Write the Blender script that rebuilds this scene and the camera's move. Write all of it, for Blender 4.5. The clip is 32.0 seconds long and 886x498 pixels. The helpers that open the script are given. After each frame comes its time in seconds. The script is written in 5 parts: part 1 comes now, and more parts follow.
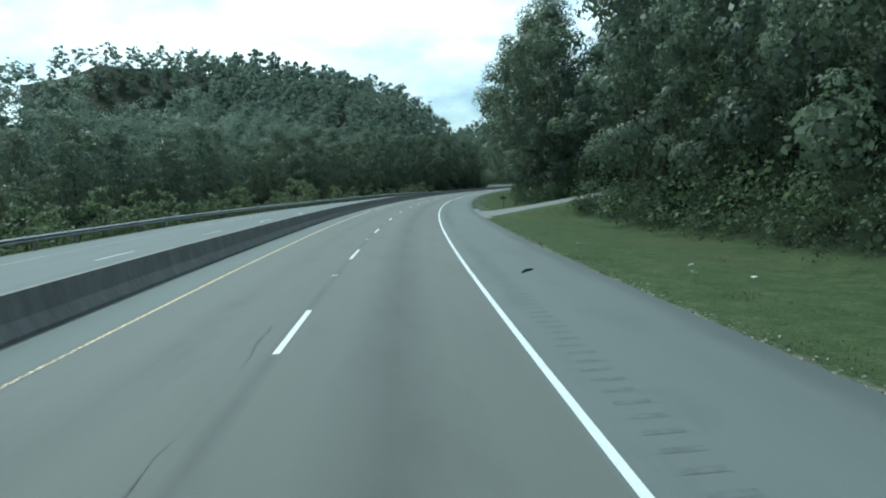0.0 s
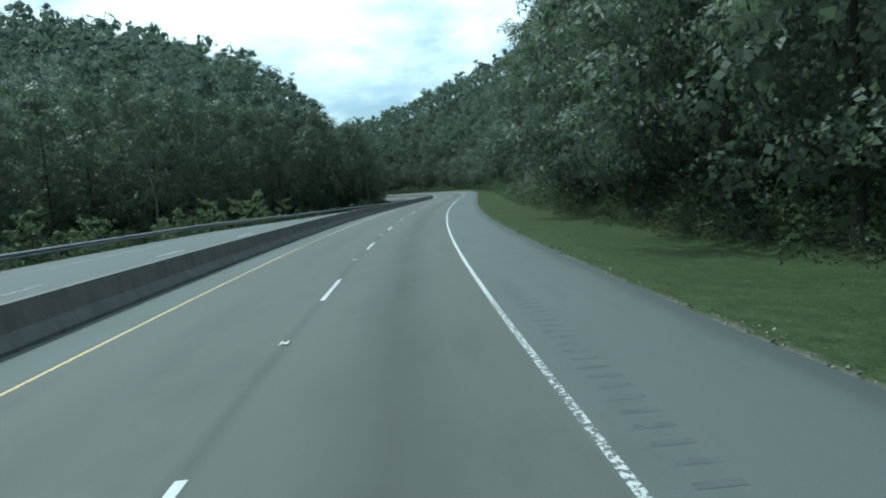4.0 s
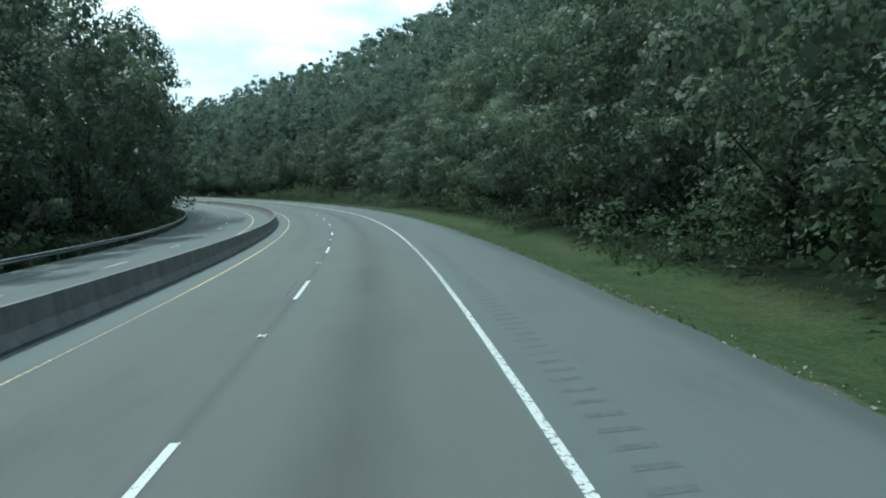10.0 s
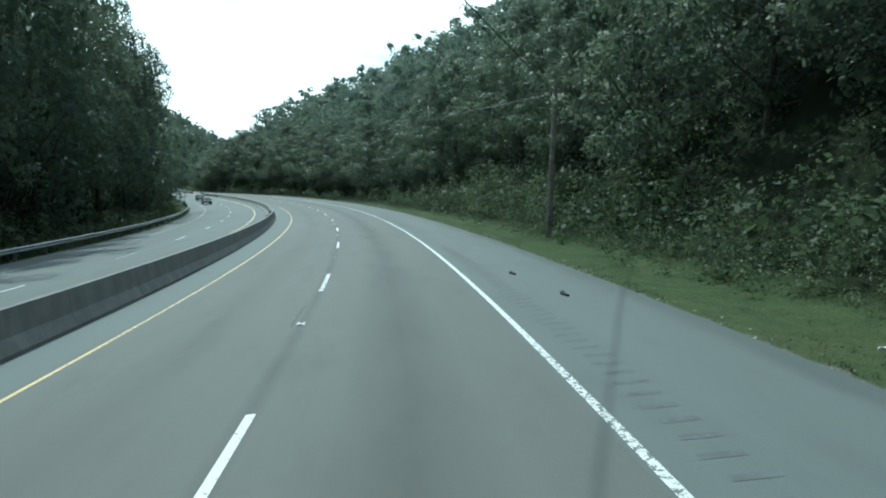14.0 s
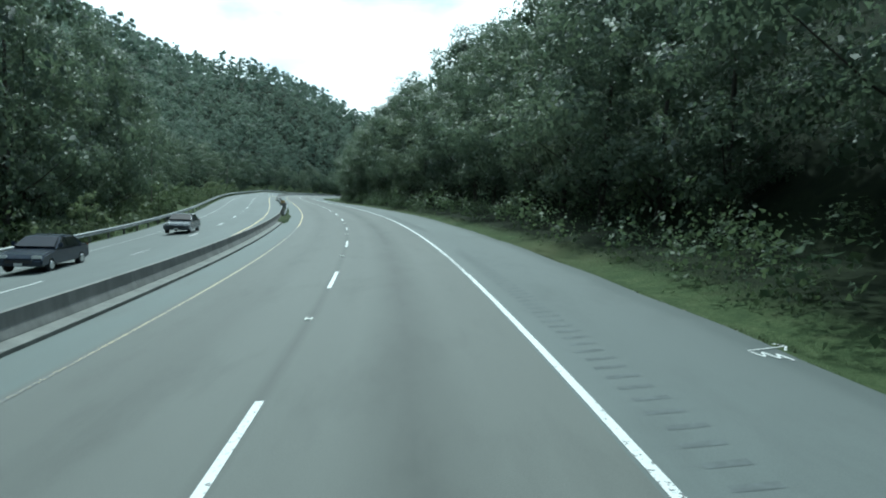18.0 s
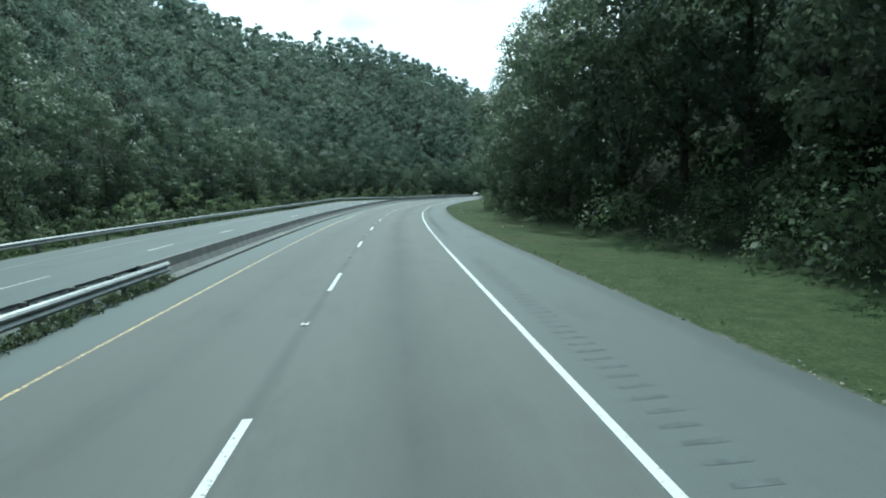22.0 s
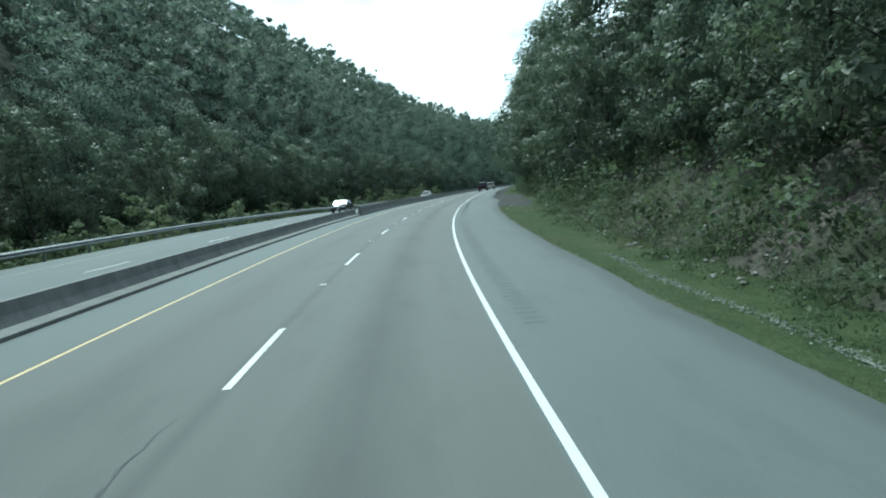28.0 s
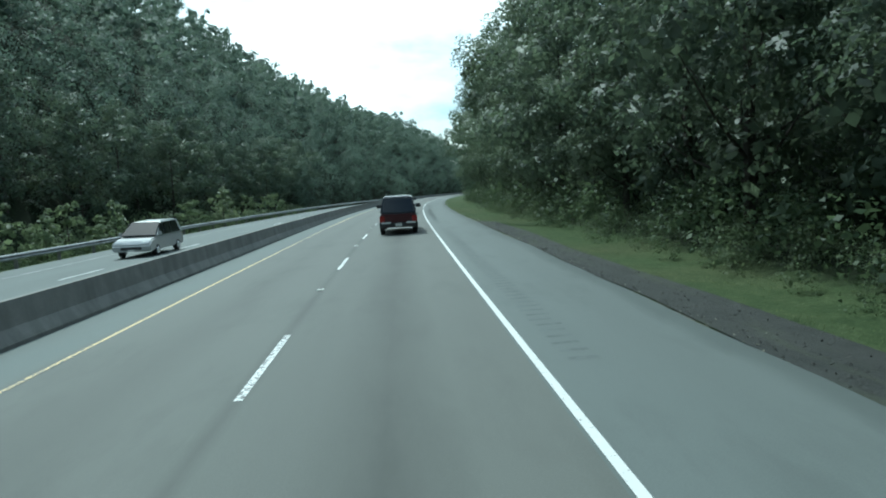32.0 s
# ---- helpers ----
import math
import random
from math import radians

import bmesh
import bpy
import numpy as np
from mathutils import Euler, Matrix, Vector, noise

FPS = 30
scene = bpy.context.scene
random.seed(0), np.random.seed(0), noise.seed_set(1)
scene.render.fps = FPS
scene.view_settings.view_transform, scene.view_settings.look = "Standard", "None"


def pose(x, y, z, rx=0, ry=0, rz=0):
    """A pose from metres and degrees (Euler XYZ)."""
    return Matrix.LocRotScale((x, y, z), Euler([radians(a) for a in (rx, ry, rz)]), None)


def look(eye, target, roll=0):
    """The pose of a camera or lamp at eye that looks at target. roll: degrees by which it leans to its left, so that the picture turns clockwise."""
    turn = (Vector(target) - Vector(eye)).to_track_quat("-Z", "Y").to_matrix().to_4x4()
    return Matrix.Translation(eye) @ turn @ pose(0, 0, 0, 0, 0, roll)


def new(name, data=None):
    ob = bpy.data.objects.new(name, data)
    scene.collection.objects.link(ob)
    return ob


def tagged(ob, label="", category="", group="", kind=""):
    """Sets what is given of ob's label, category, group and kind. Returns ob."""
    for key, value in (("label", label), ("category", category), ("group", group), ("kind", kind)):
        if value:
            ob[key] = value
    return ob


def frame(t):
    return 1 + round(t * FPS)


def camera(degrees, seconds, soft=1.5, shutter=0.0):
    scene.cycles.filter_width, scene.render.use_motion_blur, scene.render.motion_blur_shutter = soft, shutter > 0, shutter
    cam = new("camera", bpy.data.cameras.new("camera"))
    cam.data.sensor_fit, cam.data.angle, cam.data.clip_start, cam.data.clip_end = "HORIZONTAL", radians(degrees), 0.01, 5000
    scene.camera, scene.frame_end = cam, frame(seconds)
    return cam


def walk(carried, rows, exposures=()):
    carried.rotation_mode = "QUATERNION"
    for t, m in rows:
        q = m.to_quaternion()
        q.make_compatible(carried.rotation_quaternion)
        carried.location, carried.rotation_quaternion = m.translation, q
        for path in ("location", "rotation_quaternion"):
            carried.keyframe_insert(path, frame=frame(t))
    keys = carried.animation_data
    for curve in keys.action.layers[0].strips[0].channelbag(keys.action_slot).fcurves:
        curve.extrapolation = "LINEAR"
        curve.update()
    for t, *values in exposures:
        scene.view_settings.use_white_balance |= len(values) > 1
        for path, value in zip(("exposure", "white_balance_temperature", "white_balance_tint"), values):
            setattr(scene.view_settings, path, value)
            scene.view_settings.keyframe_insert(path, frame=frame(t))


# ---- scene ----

# ---------------------------------------------------------------- camera
cam = camera(70.0, 32.0, soft=1.95, shutter=0.0)
ROWS = [
    (0.0, 1.941, 0.771, 2.356, -5.98, 3.15, 0.23),
    (0.5, 0.993, 15.378, 2.286, -6.29, 4.15, -0.66),
    (1.0, 0.277, 30.037, 2.216, -5.91, 4.94, -1.73),
    (1.5, -0.132, 44.888, 2.163, -5.81, 5.17, -2.90),
    (2.0, -0.207, 59.688, 2.117, -5.91, 5.09, -4.26),
    (2.5, -0.006, 74.185, 2.063, -5.71, 5.33, -5.68),
    (3.0, 0.571, 88.559, 2.013, -5.81, 5.05, -7.37),
    (3.5, 1.601, 102.918, 1.959, -5.81, 4.92, -8.86),
    (4.0, 3.035, 117.225, 1.898, -5.82, 4.89, -10.59),
    (4.5, 4.856, 131.473, 1.836, -5.83, 4.90, -12.13),
    (5.0, 7.040, 145.655, 1.772, -5.84, 4.92, -13.59),
    (5.5, 9.556, 159.767, 1.710, -6.06, 4.98, -14.91),
    (6.0, 12.361, 173.811, 1.660, -5.82, 4.48, -16.07),
    (6.5, 15.466, 187.754, 1.623, -5.47, 3.80, -16.80),
    (7.0, 18.756, 201.654, 1.591, -5.31, 2.92, -17.41),
    (7.5, 22.168, 215.698, 1.543, -5.56, 2.43, -17.64),
    (8.0, 25.612, 229.535, 1.484, -5.70, 2.05, -17.78),
    (8.5, 28.800, 242.737, 1.428, -5.35, 1.54, -18.11),
    (9.0, 31.878, 255.853, 1.374, -5.39, 0.97, -18.02),
    (9.5, 35.040, 269.329, 1.329, -5.08, 0.34, -17.10),
    (10.0, 37.947, 282.967, 1.288, -5.13, -0.50, -15.34),
    (10.5, 40.387, 296.678, 1.236, -5.02, -1.23, -13.45),
    (11.0, 42.391, 310.453, 1.171, -4.98, -1.62, -11.08),
    (11.5, 43.807, 324.331, 1.091, -5.16, -1.75, -8.83),
    (12.0, 44.655, 338.096, 1.010, -5.24, -2.11, -6.86),
    (12.5, 45.059, 351.415, 0.942, -5.06, -2.13, -4.70),
    (13.0, 44.983, 364.705, 0.873, -5.17, -2.07, -2.65),
    (13.5, 44.366, 378.338, 0.807, -5.10, -1.92, -0.60),
    (14.0, 43.249, 392.089, 0.758, -5.03, -1.90, 1.27),
    (14.5, 41.673, 405.928, 0.725, -4.99, -1.81, 3.46),
    (15.0, 39.596, 419.860, 0.703, -4.96, -1.93, 5.45),
    (15.5, 37.016, 433.755, 0.692, -4.93, -1.95, 7.53),
    (16.0, 33.954, 447.481, 0.689, -4.91, -2.00, 9.60),
    (16.5, 30.437, 460.911, 0.692, -4.91, -2.20, 10.93),
    (17.0, 26.512, 473.918, 0.695, -4.87, -2.05, 13.73),
    (17.5, 22.294, 486.212, 0.696, -4.80, -1.95, 16.23),
    (18.0, 17.598, 498.409, 0.697, -4.92, -1.95, 18.64),
    (18.5, 12.005, 511.229, 0.692, -4.85, -1.81, 20.64),
    (19.0, 5.816, 524.013, 0.679, -5.06, -1.69, 22.44),
    (19.5, -0.665, 536.348, 0.671, -5.03, -1.49, 24.39),
    (20.0, -7.424, 548.374, 0.671, -5.09, -0.82, 25.90),
    (20.5, -14.310, 560.046, 0.679, -4.88, -0.19, 26.92),
    (21.0, -21.432, 571.559, 0.683, -5.07, 0.64, 27.92),
    (21.5, -28.787, 583.196, 0.687, -5.36, 1.81, 29.03),
    (22.0, -36.297, 594.833, 0.685, -5.35, 2.74, 29.76),
    (22.5, -43.985, 606.409, 0.681, -5.49, 3.30, 29.71),
    (23.0, -51.635, 617.954, 0.684, -5.73, 4.12, 29.23),
    (23.5, -58.946, 629.392, 0.690, -5.66, 4.49, 28.81),
    (24.0, -66.203, 640.978, 0.685, -5.79, 4.65, 28.21),
    (24.5, -73.742, 653.080, 0.677, -6.15, 4.50, 27.24),
    (25.0, -80.988, 665.415, 0.659, -6.32, 5.20, 25.69),
    (25.5, -87.598, 677.685, 0.612, -6.22, 6.23, 23.69),
    (26.0, -93.733, 690.021, 0.534, -6.48, 6.94, 22.18),
    (26.5, -99.437, 702.438, 0.459, -6.52, 7.60, 20.34),
    (27.0, -104.743, 714.960, 0.414, -6.49, 7.31, 18.47),
    (27.5, -109.647, 727.628, 0.370, -6.40, 5.83, 17.32),
    (28.0, -114.149, 740.478, 0.316, -6.37, 6.09, 14.67),
    (28.5, -118.228, 753.434, 0.246, -6.32, 5.94, 12.07),
    (29.0, -121.882, 766.591, 0.143, -6.30, 5.54, 10.10),
    (29.5, -125.063, 780.198, 0.013, -6.18, 6.14, 9.11),
    (30.0, -127.867, 793.875, -0.121, -6.04, 5.55, 8.25),
    (30.5, -130.601, 807.226, -0.245, -6.14, 4.83, 6.54),
    (31.0, -133.151, 820.542, -0.359, -6.21, 4.35, 5.12),
    (31.5, -135.368, 834.006, -0.489, -6.32, 3.19, 4.12),
    (32.0, -137.417, 847.517, -0.648, -6.40, 2.58, 3.56),
]
walk(cam, [(t, pose(x, y, z, 90 + p, r, w)) for t, x, y, z, p, r, w in ROWS],
     exposures=[(t, e + 0.20, 5280, -13) for t, e in ((0.0, -0.25), (3.0, -0.3), (6.0, -0.43), (7.5, -0.48), (9.0, -0.44), (10.0, -0.28), (11.0, -0.12), (14.0, -0.05), (19.0, 0.0), (24.0, 0.0), (29.0, -0.02), (32.0, -0.05))])

# ---------------------------------------------------------------- world, sun
SUN_EL, SUN_AZ = 52.0, 35.0  # degrees; azimuth counted from +y towards -x
sun_dir = Vector((-math.sin(radians(SUN_AZ)) * math.cos(radians(SUN_EL)),
                  math.cos(radians(SUN_AZ)) * math.cos(radians(SUN_EL)), math.sin(radians(SUN_EL))))
sun = new("sun", bpy.data.lights.new("sun", "SUN"))
sun.data.energy, sun.data.angle, sun.data.color = 3.2, radians(1.0), (1.0, 0.95, 0.87)
sun.matrix_world = look(sun_dir * 400, (0, 0, 0))
world = bpy.data.worlds.new("world")
scene.world = world
world.use_nodes = True


def sky_nodes():
    nt = world.node_tree
    n, l = nt.nodes, nt.links
    n.clear()
    out, bg = n.new("ShaderNodeOutputWorld"), n.new("ShaderNodeBackground")
    sky = n.new("ShaderNodeTexSky")
    sky.sky_type, sky.sun_disc = "NISHITA", False
    sky.sun_elevation, sky.sun_rotation = radians(SUN_EL), radians(-SUN_AZ)
    sky.air_density, sky.dust_density, sky.ozone_density = 1.0, 1.5, 1.0
    tc, mp = n.new("ShaderNodeTexCoord"), n.new("ShaderNodeMapping")
    mp.inputs["Scale"].default_value = (1.0, 1.0, 2.4)
    noi = n.new("ShaderNodeTexNoise")
    noi.inputs["Scale"].default_value, noi.inputs["Detail"].default_value = 2.3, 7.0
    noi.inputs["Roughness"].default_value = 0.55
    ramp = n.new("ShaderNodeValToRGB")
    ramp.color_ramp.elements[0].position, ramp.color_ramp.elements[1].position = 0.42, 0.60
    mix = n.new("ShaderNodeMix")
    mix.data_type = "RGBA"
    mix.inputs["B"].default_value = (13.5, 13.5, 13.4, 1)
    l.new(tc.outputs["Generated"], mp.inputs["Vector"])
    l.new(mp.outputs["Vector"], noi.inputs["Vector"])
    # haze gathers towards the sun
    dot, gain, add = n.new("ShaderNodeVectorMath"), n.new("ShaderNodeMath"), n.new("ShaderNodeMath")
    dot.operation, gain.operation = "DOT_PRODUCT", "MULTIPLY_ADD"
    dot.inputs[1].default_value = (-math.sin(radians(SUN_AZ)), math.cos(radians(SUN_AZ)), 0.0)
    gain.inputs[1].default_value, gain.inputs[2].default_value = 0.30, -0.22
    l.new(tc.outputs["Generated"], dot.inputs[0])
    l.new(dot.outputs["Value"], gain.inputs[0])
    least = n.new("ShaderNodeMath")
    least.operation = "MAXIMUM"
    least.inputs[1].default_value = -0.02
    l.new(gain.outputs[0], least.inputs[0])
    l.new(least.outputs[0], add.inputs[0])
    l.new(noi.outputs["Fac"], add.inputs[1])
    l.new(add.outputs[0], ramp.inputs["Fac"])
    l.new(ramp.outputs["Color"], mix.inputs["Factor"])
    l.new(sky.outputs["Color"], mix.inputs["A"])
    l.new(mix.outputs["Result"], bg.inputs["Color"])
    bg.inputs["Strength"].default_value = 0.115
    l.new(bg.outputs["Background"], out.inputs["Surface"])


sky_nodes()

# ---------------------------------------------------------------- the road's line
# Stations along the lane line between the two lanes, in metres; a: metres to the right of it.
KAPPA = [
    -17.5, -68.3, -119.1, -166.4, -189.8, -188.7, -168.5, -138.2, -89.8, -4.9, 100.5, 202.6,
    268.6, 288.1, 279.3, 259.8, 254.9, 260.6, 268.2, 265.5, 225.8, 136.5, 18.1, -88.5,
    -175.8, -217.0, -234.4, -240.0, -233.1, -207.4, -128.7, -42.5, -35.3, -98.4, -112.5, -112.1,
    -111.2, -111.1, -111.1, -111.1, -111.1,
]
GRADE_CHANGE = [
    -6.24, -11.04, -24.59, -6.39, -2.45, -13.76, -9.97, 5.86, 38.26, 52.94, 25.70, 14.21,
    0.59, 10.86, -35.95, -65.96, -60.10, -71.17, -71.25, -57.62, -30.13, -14.54, -7.12, -3.70,
    -2.37,
]
BANK = [
    -1.00, -0.98, 0.54, 1.25, 1.27, 1.03, 1.04, 0.80, -0.74, -1.76, -2.93, -4.53,
    -5.60, -6.10, -5.81, -5.84, -5.86, -5.96, -5.86, -5.70, -4.78, -3.16, -0.89, 0.33,
    0.95, 1.74, 3.71, 2.78, 1.67, 1.77, 0.91, -1.14, -1.91, -1.84, -1.84, -1.84,
    -1.84, -1.84, -1.84, -1.84, -1.84,
]
HEADING_0, GRADE_0 = 0.07450, -0.00243
S_MIN, S_MAX = -40.0, 1460.0
_knot = np.arange(41) * 30.0 - 40.0
_vknot = np.arange(25) * 50.0 - 40.0
S = np.arange(S_MIN, S_MAX, 1.0)
_kap = np.interp(S, _knot, np.array(KAPPA) * 1e-5)
_th = np.concatenate([[0], np.cumsum((_kap[1:] + _kap[:-1]) / 2)])
_gr = np.concatenate([[0], np.cumsum(np.interp(S, _vknot, np.array(GRADE_CHANGE) * 1e-6)[:-1])])
_th, _gr = _th - _th[40] + HEADING_0, _gr - _gr[40] + GRADE_0
_sx = np.concatenate([[0], np.cumsum(-np.sin(_th[:-1]))])
_sy = np.concatenate([[0], np.cumsum(np.cos(_th[:-1]))])
_sz = np.concatenate([[0], np.cumsum(_gr[:-1])])
_sx, _sy, _sz = _sx - _sx[40], _sy - _sy[40], _sz - _sz[40]
_bank = np.tan(np.radians(np.interp(S, _knot, BANK)))


def at(s, a, up=0.0):
    """World places of stations s, offsets a and heights up over the banked roadway (arrays or numbers)."""
    s, a, up = np.broadcast_arrays(np.asarray(s, float), np.asarray(a, float), np.asarray(up, float))
    th = np.interp(s, S, _th)
    x = np.interp(s, S, _sx) + a * np.cos(th)
    y = np.interp(s, S, _sy) + a * np.sin(th)
    z = np.interp(s, S, _sz) - np.clip(a, -18, 12) * np.interp(s, S, _bank) + up
    return np.stack([x, y, z], -1)


def heading(s):
    return float(np.degrees(np.interp(s, S, _th)))


def stand(s, a, up=0.0, turn=0.0):
    p = at(s, a, up)
    return pose(float(p[0]), float(p[1]), float(p[2]), 0, 0, heading(s) + turn)


# where the woods begin, left and right, and how the hills rise
LEFT_S = [-40, 60, 120, 150, 180, 222, 270, 300, 330, 390, 450, 500, 560, 618, 700, 760, 800, 900, 950, 1000, 1460]
LEFT_A = [34, 34, 33, 35, 40, 42, 38, 33, 26, 21, 22, 24, 27, 31, 38, 40, 41, 38, 33, 30, 30]
RIGHT_S = [-40, 35, 60, 105, 150, 186, 268, 297, 322, 377, 430, 487, 505, 540, 575, 606, 625, 645, 665, 690, 711, 732, 748, 765, 789, 833, 852, 880, 901, 1460]
RIGHT_A = [14.5, 14.2, 13.8, 14.1, 13.2, 12.4, 11, 9.9, 9.9, 10.3, 10.1, 9.5, 8.8, 8.4, 8.5, 9.9, 11, 12.2, 12, 12.2, 13.4, 14.4, 12.8, 10.8, 9.6, 11, 13, 11.3, 10.8, 10.5]
PAVE_S = [-40, 60, 100, 150, 320, 400, 486, 560, 651, 705, 760, 816, 836, 845, 855, 861, 885, 905, 1460]
PAVE_A = [6.7, 6.95, 7.05, 6.8, 6.75, 6.65, 6.7, 6.5, 6.3, 6.4, 6.6, 6.95, 7.1, 7.4, 7.6, 6.85, 6.55, 6.55, 6.6]


def edge_left(s):
    return -np.interp(s, LEFT_S, LEFT_A)


def pave_edge(s):
    return np.interp(s, PAVE_S, PAVE_A)


def edge_right(s):
    return np.interp(s, RIGHT_S, RIGHT_A)


_rn = np.random.RandomState(5)
_wave = [(_rn.uniform(0.008, 0.05), _rn.uniform(0.008, 0.05), _rn.uniform(0, 6.3), _rn.uniform(0.4, 1.0)) for _ in range(9)]


def bumps(s, a):
    z = 0.0
    for fs, fa, ph, am in _wave:
        z = z + am * np.sin(s * fs + a * fa + ph)
    return z


HILL_S = [-40, 60, 150, 230, 300, 370, 440, 520, 600, 680, 760, 840, 920, 1000, 1100, 1250, 1460]
RIDGE_L = [5, 5, 8.7, 20.6, 46, 62, 68, 92.3, 119.7, 136.9, 143.2, 144.8, 142.9, 138, 121, 73.6, 30.8]
RIDGE_R = [56.8, 62.6, 69.3, 76.3, 87.7, 97.2, 103.9, 95.9, 80.9, 68.9, 56.8, 51.3, 51.6, 58, 65.2, 75, 83.3]
SLOPE_L = [0.4, 0.53, 0.84, 1.31, 1.76, 2, 1.96, 1.88, 1.75, 1.54, 1.32, 1.18, 1.23, 1.31, 1.44, 1.1, 0.84]
SLOPE_R = [1.01, 1.02, 1.04, 1.07, 1.16, 1.27, 1.31, 1.03, 0.86, 0.91, 0.76, 0.77, 0.86, 0.93, 0.99, 1.02, 1.05]
# how tall the trees at the wood's edge are, and how far they stand back from it
TALL_L = [7, 11, 18.1, 24.2, 29.4, 30.8, 30.3, 27, 25.6, 22.5, 19.4, 17, 16, 16, 16, 16, 16]
BACK_L = [0.4, 0.7, 0.3, -1.3, -2.6, -3.4, -1, -3.6, -3.6, -2.7, -1.2, -0.3, 0, 0, 0, 0, 0]
VERGE_S = [-40, 10, 40, 70, 100, 130, 160, 200, 250, 290, 330, 380, 430, 480, 530, 580, 630, 660, 690, 720, 750, 780, 810, 840, 870, 900, 950, 1000, 1100, 1460]
TALL_R = [12.8, 16.2, 19, 20.7, 21.7, 22.1, 19.1, 16.7, 15.3, 14.7, 14.2, 13.7, 13.1, 12.7, 14.5, 19.4, 18.4, 19.5, 18, 14.3, 10, 10, 12.7, 16.5, 19.5, 19.5, 19.5, 19, 19, 19]
BACK_R = [0.9, -0.4, -1.8, -3, -4, -3.4, -2.2, -1.1, -0.3, -0, 0.2, 0.5, 0.9, 1.1, 1.4, 1.7, 1.1, -0.3, -0.5, -0.4, 1, 2, 0.3, -0.5, -0.4, 0.0, -0.2, -0.2, -2, -2]
DRIVES = ((53.0, 4.5, 0.13, 45.0),)  # station, half width, climb, reach


def smooth(x):
    x = np.clip(x, 0, 1)
    return x * x * (3 - 2 * x)


HOLLOWS = ((72, 178), (284, 418), (470, 612), (640, 772), (864, 960))  # stations where the wood is open and dark under its crowns


DARK = ((308, 366), (478, 608), (640, 694))  # stretches where hardly anything grows under the crowns


def hollow_share(s):
    out = 0.0
    for p, q in HOLLOWS:
        out = out + smooth((s - p) / 24) * smooth((q - s) / 24)
    return out


def cliff_share(s):
    return smooth((s - 184) / 14) * smooth((262 - s) / 16)


def land(s, a):
    """Height of the ground over the roadway's own level."""
    s, a = np.broadcast_arrays(np.asarray(s, float), np.asarray(a, float))
    left, right = -edge_left(s), edge_right(s)
    # right: verge falling to a shallow ditch, then the hillside
    r = np.clip(a - pave_edge(s) + 0.3, 0, None)
    zr = -0.05 - 0.28 * smooth(r / np.maximum(right - 7.5, 1.0)) + 0.28 * smooth((a - right + 1.0) / 2.0)
    rise = np.clip(a - right + 0.3, 0, None)
    gap = 4.0 * hollow_share(s)
    rise = np.where(gap > 0, np.clip(rise - gap, 0, None) + 0.08 * np.minimum(rise, gap), rise)
    ridge = np.interp(s, HILL_S, RIDGE_R) * (1 + 0.05 * bumps(s, a))
    hill = ridge * (1 - np.exp(-np.clip(rise - 1.5 * (1 - np.exp(-rise)), 0, None) * np.interp(s, HILL_S, SLOPE_R) / np.maximum(ridge, 1)))
    hill = hill + np.clip(rise / 30, 0, 1) * bumps(s, a) * 0.9
    share = cliff_share(s)
    hill = hill * (1 - share) + share * (12.0 * smooth((a - right - 4.6) / 1.2) + 0.9 * np.clip(a - right - 6, 0, 60))
    for s0, half, climb, reach in DRIVES:
        w = smooth((half + 3.5 - np.abs(s - s0)) / 3.5) * smooth((reach - a) / 10)
        hill = hill * (1 - w) + w * climb * np.clip(a - 8, 0, None)
        zr = zr * (1 - w) - 0.06 * w
    zr = zr + hill
    l = -a
    zl = np.where(l < 16.2, -0.05, -0.05 - 0.35 * np.clip(l - 17.0, 0, 5))
    rise = np.clip(l - left - 1.0, 0, None)
    ridge = np.interp(s, HILL_S, RIDGE_L) * (1 + 0.05 * bumps(s, a))
    zl = zl + ridge * (1 - np.exp(-rise * np.interp(s, HILL_S, SLOPE_L) / np.maximum(ridge, 1))) + np.clip(rise / 30, 0, 1) * bumps(s, a) * 0.9
    zl = zl - 0.3 * np.clip(rise - 130, 0, None)
    return np.where(a >= 0, zr, zl)


def ground_at(s, a):
    return at(s, a, land(s, a))

# ---------------------------------------------------------------- materials


